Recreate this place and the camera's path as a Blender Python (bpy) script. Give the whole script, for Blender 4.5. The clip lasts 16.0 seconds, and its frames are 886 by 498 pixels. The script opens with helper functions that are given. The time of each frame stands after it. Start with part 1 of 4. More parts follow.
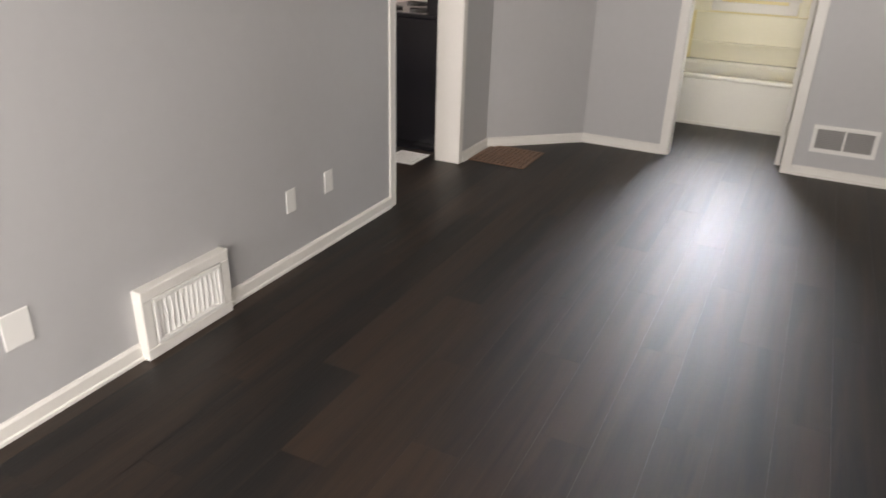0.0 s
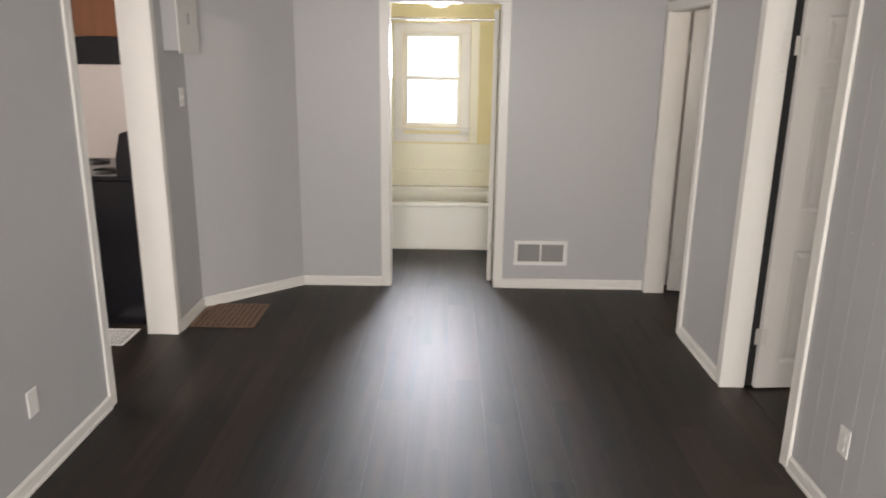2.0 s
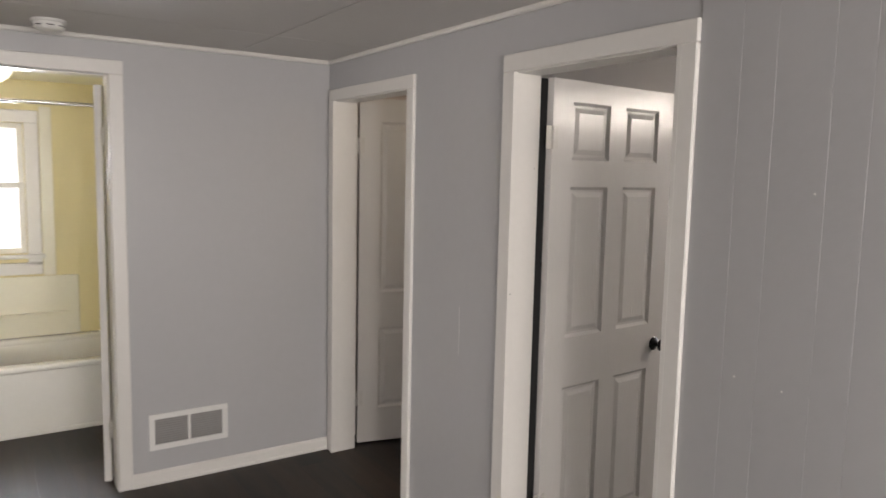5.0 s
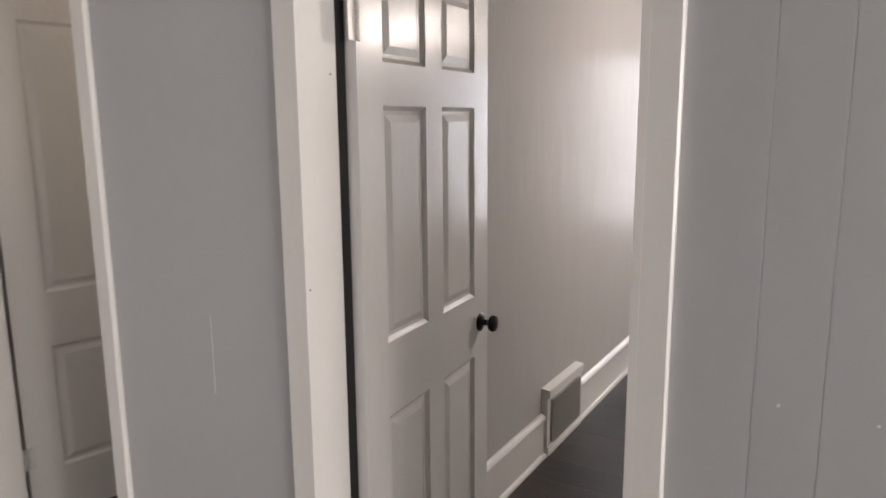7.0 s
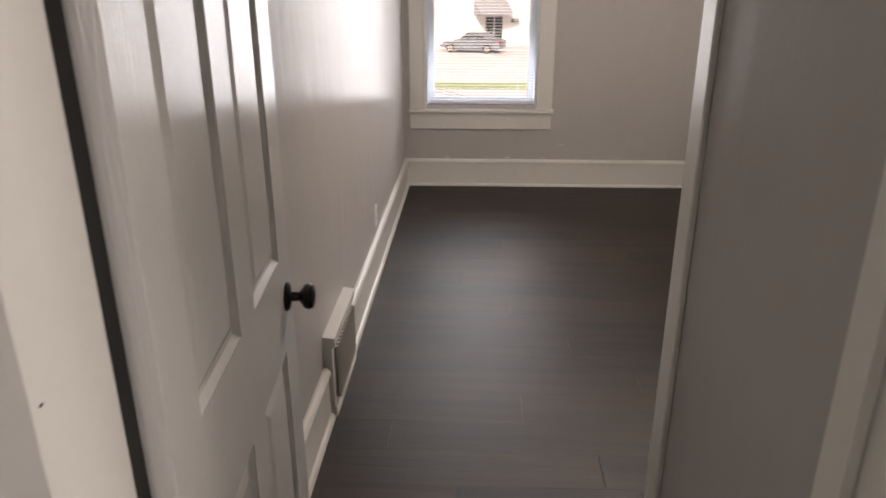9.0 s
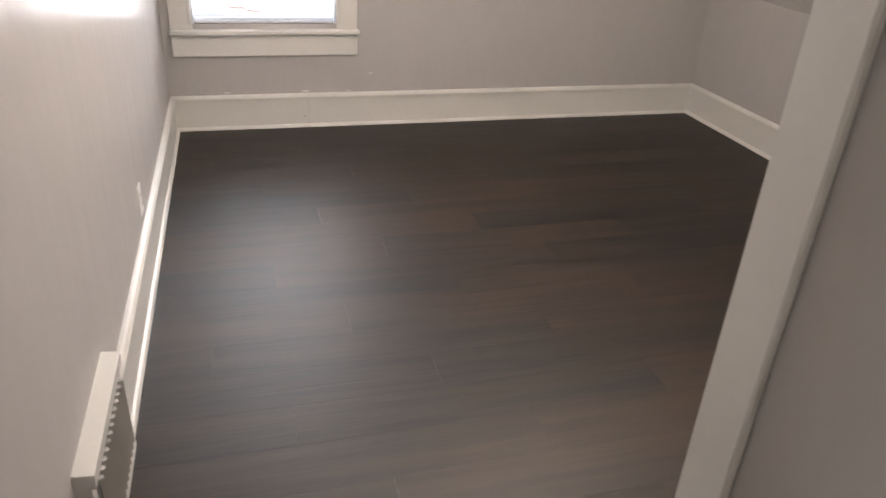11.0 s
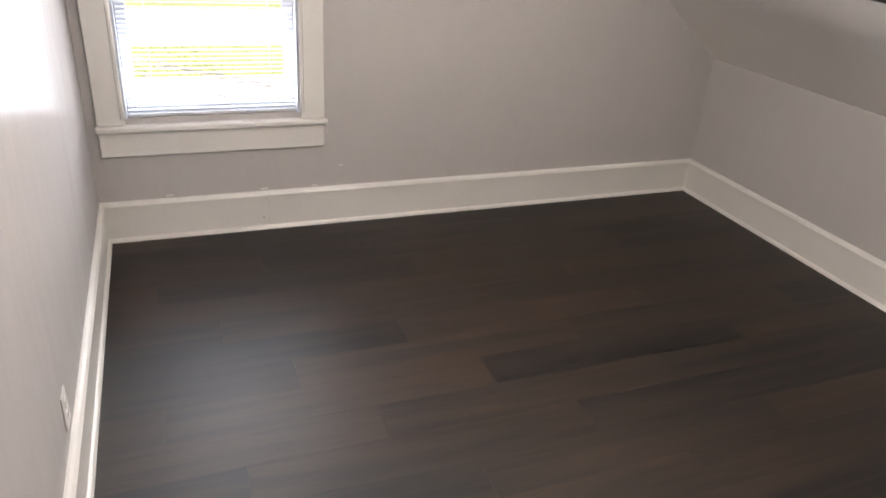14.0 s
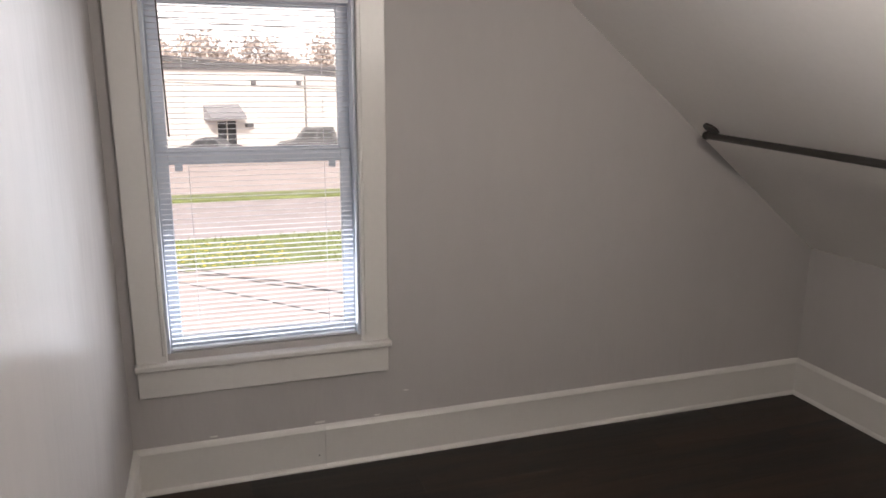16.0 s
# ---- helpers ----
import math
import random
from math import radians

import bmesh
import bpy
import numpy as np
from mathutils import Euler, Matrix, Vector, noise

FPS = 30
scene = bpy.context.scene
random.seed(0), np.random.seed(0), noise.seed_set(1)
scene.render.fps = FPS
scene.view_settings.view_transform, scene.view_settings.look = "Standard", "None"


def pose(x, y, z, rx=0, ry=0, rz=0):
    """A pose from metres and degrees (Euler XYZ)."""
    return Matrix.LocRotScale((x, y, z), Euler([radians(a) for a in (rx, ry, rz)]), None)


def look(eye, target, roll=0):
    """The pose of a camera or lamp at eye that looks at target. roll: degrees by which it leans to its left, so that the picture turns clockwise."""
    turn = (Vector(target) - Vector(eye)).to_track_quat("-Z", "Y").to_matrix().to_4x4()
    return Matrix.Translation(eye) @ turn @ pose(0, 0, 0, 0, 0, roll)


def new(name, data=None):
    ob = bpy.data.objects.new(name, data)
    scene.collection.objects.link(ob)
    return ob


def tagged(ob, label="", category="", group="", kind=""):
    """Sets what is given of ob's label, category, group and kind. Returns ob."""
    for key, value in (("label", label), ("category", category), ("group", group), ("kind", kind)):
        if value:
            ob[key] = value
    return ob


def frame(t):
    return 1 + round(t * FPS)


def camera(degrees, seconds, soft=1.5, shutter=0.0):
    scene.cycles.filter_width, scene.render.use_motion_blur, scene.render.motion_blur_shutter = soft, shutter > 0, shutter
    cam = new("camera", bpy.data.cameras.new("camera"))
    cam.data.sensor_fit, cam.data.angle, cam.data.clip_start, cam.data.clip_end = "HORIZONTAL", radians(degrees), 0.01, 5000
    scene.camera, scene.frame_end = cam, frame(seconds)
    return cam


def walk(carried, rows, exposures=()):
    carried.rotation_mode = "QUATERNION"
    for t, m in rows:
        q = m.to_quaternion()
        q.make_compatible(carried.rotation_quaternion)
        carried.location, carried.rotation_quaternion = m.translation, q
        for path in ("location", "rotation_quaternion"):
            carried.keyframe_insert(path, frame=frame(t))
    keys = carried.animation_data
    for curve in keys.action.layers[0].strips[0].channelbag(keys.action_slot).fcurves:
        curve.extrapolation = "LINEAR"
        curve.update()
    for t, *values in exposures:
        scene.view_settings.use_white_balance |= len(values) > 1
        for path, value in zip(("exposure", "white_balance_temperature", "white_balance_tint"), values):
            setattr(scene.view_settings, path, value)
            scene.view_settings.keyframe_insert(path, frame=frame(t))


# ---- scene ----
cam = camera(63.5, 16.0, soft=1.6, shutter=0.35)
PATH = [
    (0, (-1.13, -5.527, 1.594), (-1.935, -3.898, 0.758), 1.7),
    (0.5, (-1.26, -5.485, 1.637), (-1.862, -3.739, 0.87), 1.4),
    (1, (-1.371, -5.424, 1.697), (-1.788, -3.6, 0.992), 1.5),
    (1.5, (-1.476, -5.379, 1.728), (-1.69, -3.487, 1.116), 1.2),
    (2, (-1.529, -5.307, 1.758), (-1.54, -3.378, 1.228), 0.8),
    (2.5, (-1.654, -5.146, 1.714), (-1.438, -3.208, 1.273), 1.0),
    (3, (-1.713, -4.886, 1.705), (-1.316, -2.962, 1.334), 1.2),
    (3.5, (-1.728, -4.638, 1.716), (-1.172, -2.745, 1.387), 1.3),
    (4, (-1.771, -4.371, 1.739), (-1.039, -2.532, 1.45), 1.4),
    (4.2, (-1.778, -4.288, 1.727), (-0.979, -2.475, 1.453), 1.5),
    (6.3, (-1.498, -3.126, 1.607), (0.022, -1.849, 1.36), -0.3),
    (6.5, (-1.427, -3.062, 1.6), (0.135, -1.845, 1.322), -0.4),
    (7, (-1.223, -2.78, 1.586), (0.464, -1.768, 1.228), -0.5),
    (7.5, (-1.078, -2.53, 1.558), (0.707, -1.742, 1.12), -0.9),
    (8, (-0.934, -2.297, 1.566), (0.913, -1.757, 1.022), -0.6),
    (8.5, (-0.778, -2.169, 1.549), (1.094, -1.867, 0.915), -0.5),
    (9, (-0.527, -2.068, 1.552), (1.339, -1.986, 0.839), -0.1),
    (9.5, (-0.277, -1.984, 1.526), (1.56, -2.097, 0.744), 0.5),
    (10, (-0.03, -1.913, 1.546), (1.76, -2.205, 0.701), 1.4),
    (10.2, (0.063, -1.92, 1.557), (1.829, -2.265, 0.684), 1.8),
    (12.3, (1.082, -1.95, 1.403), (2.7, -2.6, 0.424), 4.7),
    (12.5, (1.129, -1.931, 1.423), (2.737, -2.593, 0.435), 4.9),
    (13, (1.283, -1.884, 1.57), (2.862, -2.568, 0.55), 5.4),
    (13.5, (1.33, -1.874, 1.644), (2.928, -2.567, 0.661), 5.1),
    (14, (1.358, -1.896, 1.712), (3.01, -2.574, 0.81), 4.1),
    (14.5, (1.418, -1.896, 1.746), (3.132, -2.56, 0.958), 2.8),
    (15, (1.516, -1.908, 1.754), (3.298, -2.545, 1.107), 1.6),
    (15.5, (1.714, -1.924, 1.791), (3.539, -2.532, 1.246), 0.9),
    (16, (1.905, -1.911, 1.776), (3.753, -2.522, 1.313), 0.4),
]
EXPOSURES = [(0, 0.1, 6750, 13), (1, 0.15, 6750, 13), (2.5, 0.1, 6700, 12), (4, -0.15, 6700, 13), (6.5, 0.1, 6550, 15), (7.5, -0.1, 6600, 16), (8.5, -0.3, 6950, 17), (9, -0.25, 7000, 17), (10.2, 0.25, 6950, 16), (12.5, 0.7, 6650, 16), (13, 0.7, 6650, 16), (14, 0.5, 6550, 15), (15, 0.2, 6550, 15), (16, -0.45, 6500, 15)]
walk(cam, [(t, look(eye, target, roll)) for t, eye, target, roll in PATH], EXPOSURES)

# ---- light ----
world = bpy.data.worlds.new("sky")
scene.world = world
world.use_nodes = True
wn = world.node_tree
sky = wn.nodes.new("ShaderNodeTexSky")
sky.sky_type, sky.sun_disc = "NISHITA", False
sky.sun_elevation, sky.sun_rotation = radians(40), radians(280)
sky.air_density, sky.dust_density, sky.ozone_density = 0.6, 8.0, 0.0
wn.nodes["Background"].inputs[1].default_value = 0.15
wn.links.new(sky.outputs[0], wn.nodes["Background"].inputs[0])


def lamp(name, kind, m, energy, colour=(1, 1, 1), **more):
    data = bpy.data.lights.new(name, kind)
    data.energy, data.color = energy, colour
    if kind == "AREA":
        data.shape, data.size, data.size_y, data.spread = "RECTANGLE", more["size"], more["size_y"], radians(more.get("spread", 180))
    elif kind == "SUN":
        data.angle = more["angle"]
    else:
        data.shadow_soft_size = more["radius"]
    ob = new(name, data)
    ob.matrix_world = m
    return ob


lamp("sun", "SUN", look((-30, 8, 50), (30, -3, 0)), 5.0, (1, 0.95, 0.88), angle=radians(4))
# daylight that comes in through the bathroom and bedroom windows
lamp("bath_window_light", "AREA", look((-1.70, 2.02, 1.5), (-1.70, 0, 1.05)), 58, (0.84, 0.90, 1.0), size=0.52, size_y=0.9, spread=80)
lamp("bedroom_window_light", "AREA", look((4.972, -2.115, 1.38), (0, -2.115, 1.0)), 18, (0.86, 0.93, 1.0), size=0.80, size_y=1.42, spread=130)
# front windows are unseen and assumed; both lamps added to light the main room
lamp("unseen_front_light_1", "AREA", look((-2.3, -7.44, 1.45), (-2.2, 0, 1.2)), 95, (1.0, 0.97, 0.93), size=1.0, size_y=1.3)
lamp("unseen_front_light_2", "AREA", look((-0.9, -7.44, 1.45), (-1.0, 0, 1.2)), 95, (1.0, 0.97, 0.93), size=1.0, size_y=1.3)
# added lamp for the kitchen; its window is unseen
lamp("unseen_kitchen_light", "AREA", look((-6.05, -1.9, 1.5), (-3, -1.6, 1.2)), 60, (1.0, 0.97, 0.95), size=0.9, size_y=1.0)
lamp("bath_bulb", "POINT", pose(-1.62, 1.2, 2.17), 2.5, (1, 0.9, 0.72), radius=0.06)
# closet lamp is added, unseen, to brighten the open door
lamp("closet_fill", "POINT", pose(0.85, -0.95, 2.2), 4, (1, 0.88, 0.70), radius=0.06)
lamp("bedroom_bulb", "POINT", pose(2.8, -3.08, 2.15), 64, (1, 0.92, 0.83), radius=0.06)

# ---- materials ----


def material(name, colour, rough=0.5, metal=0.0, var=0.06, scale=3.0, bump=0.0, bump_scale=60.0, stretch=(1, 1, 1), fine=0.03, coat=0.0, per_object=0.0):
    m = bpy.data.materials.new(name)
    m.use_nodes = True
    nt = m.node_tree
    b = nt.nodes["Principled BSDF"]
    b.inputs["Roughness"].default_value = rough
    b.inputs["Metallic"].default_value = metal
    b.inputs["Coat Weight"].default_value = coat
    tc = nt.nodes.new("ShaderNodeTexCoord")
    mp = nt.nodes.new("ShaderNodeMapping")
    mp.inputs["Scale"].default_value = stretch
    nt.links.new(tc.outputs["Object"], mp.inputs[0])
    n1 = nt.nodes.new("ShaderNodeTexNoise")
    n1.inputs["Scale"].default_value = scale
    n1.inputs["Detail"].default_value = 5
    n2 = nt.nodes.new("ShaderNodeTexNoise")
    n2.inputs["Scale"].default_value = scale * 14
    n2.inputs["Detail"].default_value = 3
    for n in (n1, n2):
        nt.links.new(mp.outputs[0], n.inputs[0])
    add = nt.nodes.new("ShaderNodeMath")
    add.operation = "MULTIPLY_ADD"
    add.inputs[1].default_value = fine / max(var, 1e-3)
    nt.links.new(n2.outputs[0], add.inputs[0])
    nt.links.new(n1.outputs[0], add.inputs[2])
    ramp = nt.nodes.new("ShaderNodeMapRange")
    ramp.inputs[1].default_value, ramp.inputs[2].default_value = 0.25, 0.85 + fine / max(var, 1e-3) * 0.5
    ramp.inputs[3].default_value, ramp.inputs[4].default_value = 1 - var, 1 + var
    nt.links.new(add.outputs[0], ramp.inputs[0])
    mul = nt.nodes.new("ShaderNodeVectorMath")
    mul.operation = "SCALE"
    mul.inputs[0].default_value = colour
    last = ramp.outputs[0]
    if per_object:
        oi = nt.nodes.new("ShaderNodeObjectInfo")
        r2 = nt.nodes.new("ShaderNodeMapRange")
        r2.inputs[3].default_value, r2.inputs[4].default_value = 1 - per_object, 1 + per_object
        nt.links.new(oi.outputs["Random"], r2.inputs[0])
        mm = nt.nodes.new("ShaderNodeMath")
        mm.operation = "MULTIPLY"
        nt.links.new(last, mm.inputs[0])
        nt.links.new(r2.outputs[0], mm.inputs[1])
        last = mm.outputs[0]
    nt.links.new(last, mul.inputs["Scale"])
    nt.links.new(mul.outputs[0], b.inputs["Base Color"])
    if bump:
        n3 = nt.nodes.new("ShaderNodeTexNoise")
        n3.inputs["Scale"].default_value = bump_scale
        n3.inputs["Detail"].default_value = 4
        nt.links.new(mp.outputs[0], n3.inputs[0])
        bp = nt.nodes.new("ShaderNodeBump")
        bp.inputs["Strength"].default_value = bump
        bp.inputs["Distance"].default_value = 0.004
        nt.links.new(n3.outputs[0], bp.inputs["Height"])
        nt.links.new(bp.outputs[0], b.inputs["Normal"])
    return m


def plank_material():
    """Dark brown vinyl plank with drawn-out grain, different on each plank."""
    m = bpy.data.materials.new("dark_vinyl_plank")
    m.use_nodes = True
    nt = m.node_tree
    b = nt.nodes["Principled BSDF"]
    oi = nt.nodes.new("ShaderNodeObjectInfo")
    tc = nt.nodes.new("ShaderNodeTexCoord")
    off = nt.nodes.new("ShaderNodeVectorMath")
    off.operation = "MULTIPLY_ADD"
    comb = nt.nodes.new("ShaderNodeCombineXYZ")
    for i in range(3):
        nt.links.new(oi.outputs["Random"], comb.inputs[i])
    off.inputs[1].default_value = (37, 51, 11)
    nt.links.new(comb.outputs[0], off.inputs[0])
    nt.links.new(tc.outputs["Object"], off.inputs[2])

    def noise_at(sc, detail, dist=0.0):
        mp = nt.nodes.new("ShaderNodeMapping")
        mp.inputs["Scale"].default_value = sc
        nt.links.new(off.outputs[0], mp.inputs[0])
        n = nt.nodes.new("ShaderNodeTexNoise")
        n.inputs["Scale"].default_value = 1.0
        n.inputs["Detail"].default_value = detail
        n.inputs["Distortion"].default_value = dist
        nt.links.new(mp.outputs[0], n.inputs[0])
        return n.outputs[0]

    cloud, grain, fibre = noise_at((13, 0.9, 1), 3, 0.6), noise_at((30, 1.9, 1), 4, 1.6), noise_at((220, 9, 1), 3)
    mix = nt.nodes.new("ShaderNodeMath")
    mix.operation = "MULTIPLY_ADD"
    mix.inputs[1].default_value = 0.55
    nt.links.new(grain, mix.inputs[0])
    nt.links.new(cloud, mix.inputs[2])
    mix2 = nt.nodes.new("ShaderNodeMath")
    mix2.operation = "MULTIPLY_ADD"
    mix2.inputs[1].default_value = 0.12
    nt.links.new(fibre, mix2.inputs[0])
    nt.links.new(mix.outputs[0], mix2.inputs[2])
    mix3 = nt.nodes.new("ShaderNodeMath")
    mix3.operation = "MULTIPLY_ADD"
    mix3.inputs[1].default_value = 0.36
    nt.links.new(oi.outputs["Random"], mix3.inputs[0])
    nt.links.new(mix2.outputs[0], mix3.inputs[2])
    ramp = nt.nodes.new("ShaderNodeValToRGB")
    e = ramp.color_ramp.elements
    e[0].position, e[0].color = 0.72, (0.0030, 0.0018, 0.0012, 1)
    e[1].position, e[1].color = 1.42, (0.029, 0.0160, 0.0084, 1)
    half = nt.nodes.new("ShaderNodeMapRange")
    half.inputs[1].default_value, half.inputs[2].default_value = 0.65, 1.27
    nt.links.new(mix3.outputs[0], half.inputs[0])
    e[0].position, e[1].position = 0.18, 1.0
    nt.links.new(half.outputs[0], ramp.inputs[0])
    nt.links.new(ramp.outputs[0], b.inputs["Base Color"])
    b.inputs["Specular IOR Level"].default_value = 0.52
    rr = nt.nodes.new("ShaderNodeMapRange")
    rr.inputs[3].default_value, rr.inputs[4].default_value = FLOOR_ROUGH - 0.05, FLOOR_ROUGH + 0.07
    nt.links.new(grain, rr.inputs[0])
    nt.links.new(rr.outputs[0], b.inputs["Roughness"])
    bp = nt.nodes.new("ShaderNodeBump")
    bp.inputs["Strength"].default_value, bp.inputs["Distance"].default_value = 0.6, 0.0015
    hh = nt.nodes.new("ShaderNodeMath")
    hh.operation = "MULTIPLY_ADD"
    hh.inputs[1].default_value = 0.4
    nt.links.new(fibre, hh.inputs[0])
    nt.links.new(grain, hh.inputs[2])
    nt.links.new(hh.outputs[0], bp.inputs["Height"])
    nt.links.new(bp.outputs[0], b.inputs["Normal"])
    return m


FLOOR_ROUGH = 0.49
GREY = material("grey_wall_paint", (0.45, 0.449, 0.452), 0.40, var=0.03, bump=0.12, bump_scale=45, scale=1.5)
GREIGE = material("glossy_greige_wall_paint", (0.49, 0.470, 0.456), 0.24, var=0.04, bump=0.5, bump_scale=7, scale=1.2, stretch=(1, 1, 0.3))
for node in GREIGE.node_tree.nodes:
    if node.bl_idname == "ShaderNodeBump":
        node.inputs["Distance"].default_value = 0.010
GREIGE.node_tree.nodes["Principled BSDF"].inputs["Specular IOR Level"].default_value = 0.35
GREIGE.node_tree.nodes["Principled BSDF"].inputs["IOR"].default_value = 1.07
TRIM = material("white_trim_paint", (0.74, 0.72, 0.68), 0.32, var=0.03, bump=0.12, bump_scale=30)
DOORPAINT = material("white_door_paint", (0.70, 0.68, 0.65), 0.22, var=0.03, bump=0.25, bump_scale=40, stretch=(6, 6, 0.5))
CEIL = material("white_ceiling_paint", (0.62, 0.60, 0.58), 0.6, var=0.03, bump=0.1)
SLOPE = material("pale_slope_paint", (0.84, 0.815, 0.78), 0.4, var=0.03, bump=0.15, bump_scale=20)
YELLOW = material("yellow_wall_paint", (0.80, 0.71, 0.40), 0.45, var=0.03)
CREAM = material("cream_panel", (0.80, 0.77, 0.63), 0.3, var=0.03)
TUBWHITE = material("white_enamel", (0.78, 0.76, 0.70), 0.15, var=0.02)
PLASTIC = material("white_plastic", (0.78, 0.77, 0.74), 0.35, var=0.02)
VINYL = material("white_vinyl", (0.74, 0.79, 0.86), 0.35, var=0.02)
BLIND = material("white_blind_slat", (0.78, 0.80, 0.84), 0.4, var=0.02)
PLANK = plank_material()
SUB = material("dark_underlay", (0.02, 0.016, 0.013), 0.8)
BLACK = material("black_gloss_enamel", (0.012, 0.012, 0.015), 0.18, var=0.1)
KNOB = material("dark_bronze", (0.012, 0.011, 0.012), 0.28, 0.6, var=0.2)
IRON = material("dark_grey_steel", (0.08, 0.075, 0.07), 0.4, 0.8, var=0.1)
CHROME = material("brushed_nickel", (0.6, 0.58, 0.55), 0.25, 1.0, var=0.05)
HINGE = material("painted_hinge", (0.62, 0.60, 0.56), 0.4, 0.2, var=0.1)
BRONZE = material("brown_metal_grille", (0.23, 0.135, 0.085), 0.5, 0.3, var=0.2, scale=20)
# near-black puts the shade of vents, slots and holes into the colour
DARK = material("dark_opening_shade", (0.01, 0.01, 0.01), 0.9)
# plain grey for small parts; in vents it puts louvre shade into the colour
SHADOWGREY = material("grey_and_louvre_shade", (0.32, 0.31, 0.30), 0.5, var=0.05)
CABINET = material("brown_stained_wood", (0.19, 0.07, 0.025), 0.4, var=0.2, stretch=(8, 8, 1))
PINK = material("pale_kitchen_wall", (0.62, 0.54, 0.49), 0.5, var=0.03)
# concrete, road and grass albedos raised in place of brighter daylight
CONCRETE = material("pale_concrete", (0.52, 0.455, 0.43), 0.8, var=0.12, scale=0.6, bump=0.2)
ASPHALT = material("worn_asphalt", (0.46, 0.41, 0.405), 0.85, var=0.15, scale=0.8, bump=0.3)
GRASS = material("grass_blades", (0.24, 0.29, 0.10), 0.7, var=0.3, scale=2)
DANDELION = material("dandelion_yellow", (0.75, 0.62, 0.10), 0.6)
WHITEWALL = material("white_painted_block", (0.78, 0.77, 0.75), 0.7, var=0.05, scale=0.5)
# roof edge, bark and buds paled: overexposed bloom put into the colour
ROOFEDGE = material("dark_roof_edge", (0.17, 0.17, 0.18), 0.6)
BARK = material("grey_brown_bark", (0.26, 0.20, 0.17), 0.9, var=0.3)
BUDS = material("reddish_brown_buds_washed", (0.66, 0.58, 0.53), 0.9, var=0.35, scale=1)
# dark paint lightened to put haze and window bloom into it
CARPAINT = material("dark_car_paint_hazed", (0.13, 0.135, 0.145), 0.4, 0.0, coat=0.0)
CARGLASS = material("dark_car_glass", (0.05, 0.055, 0.06), 0.2)
# tyre rubber; also colours the strip that stands for shade in the door gap
TYRE_AND_SHADE = material("black_rubber_and_gap_shade", (0.015, 0.015, 0.015), 0.8)
RED = material("red_tail_lamp", (0.5, 0.01, 0.02), 0.25)
AWNING = material("grey_awning_cloth", (0.30, 0.30, 0.32), 0.8)
GLASS = bpy.data.materials.new("clear_glass")
GLASS.use_nodes = True
gb = GLASS.node_tree.nodes["Principled BSDF"]
gb.inputs["Base Color"].default_value, gb.inputs["Roughness"].default_value = (1, 1, 1, 1), 0.0
gb.inputs["Transmission Weight"].default_value, gb.inputs["IOR"].default_value = 1.0, 1.05
GLOW = bpy.data.materials.new("lit_glass_shade")
GLOW.use_nodes = True
gb = GLOW.node_tree.nodes["Principled BSDF"]
gb.inputs["Base Color"].default_value = (0.9, 0.85, 0.75, 1)
gb.inputs["Emission Color"].default_value, gb.inputs["Emission Strength"].default_value = (1, 0.88, 0.62, 1), 2.2
# opaque pane; its emission stands in for the daylight behind it
FROST = bpy.data.materials.new("bright_frosted_daylight")
FROST.use_nodes = True
gb = FROST.node_tree.nodes["Principled BSDF"]
gb.inputs["Emission Color"].default_value, gb.inputs["Emission Strength"].default_value = (0.97, 0.98, 1.0, 1), 1.3

# ---- mesh helpers ----


def box(bm, x0, x1, y0, y1, z0, z1, bevel=0.0, seg=1):
    made = bmesh.ops.create_cube(bm, size=1)["verts"]
    for v in made:
        v.co = ((x0 + x1) / 2 + v.co.x * (x1 - x0), (y0 + y1) / 2 + v.co.y * (y1 - y0), (z0 + z1) / 2 + v.co.z * (z1 - z0))
    if bevel:
        edges = list({e for v in made for e in v.link_edges})
        bmesh.ops.bevel(bm, geom=edges, offset=bevel, segments=seg, profile=0.5, affect="EDGES")
    return bm


def boxes(*rows, bevel=0.0):
    bm = bmesh.new()
    for r in rows:
        box(bm, *r, bevel=bevel)
    return bm


def tube(bm, a, b, r, n=12, r2=None):
    a, b = Vector(a), Vector(b)
    q = (b - a).to_track_quat("Z", "Y").to_matrix().to_4x4()
    bmesh.ops.create_cone(bm, cap_ends=True, segments=n, radius1=r, radius2=r if r2 is None else r2, depth=(b - a).length,
                          matrix=Matrix.Translation((a + b) / 2) @ q)
    return bm


def lathe(bm, profile, m, n=24):
    """Turns (radius, height) pairs about the z axis of m."""
    rings = []
    for r, h in profile:
        rings.append([bm.verts.new(m @ Vector((r * math.cos(2 * math.pi * i / n), r * math.sin(2 * math.pi * i / n), h))) for i in range(n)])
    for p, q in zip(rings, rings[1:]):
        for i in range(n):
            bm.faces.new((p[i], p[(i + 1) % n], q[(i + 1) % n], q[i]))
    bm.faces.new(rings[0][::-1])
    bm.faces.new(rings[-1])
    return bm


def prism(bm, outline, axis, a, b):
    """Extrudes a 2D outline along axis 'x' or 'y' or 'z' from a to b."""
    def at(p, s):
        return {"x": (s, p[0], p[1]), "y": (p[0], s, p[1]), "z": (p[0], p[1], s)}[axis]
    lo, hi = [bm.verts.new(at(p, a)) for p in outline], [bm.verts.new(at(p, b)) for p in outline]
    n = len(outline)
    for i in range(n):
        bm.faces.new((lo[i], lo[(i + 1) % n], hi[(i + 1) % n], hi[i]))
    bm.faces.new(lo[::-1])
    bm.faces.new(hi)
    return bm


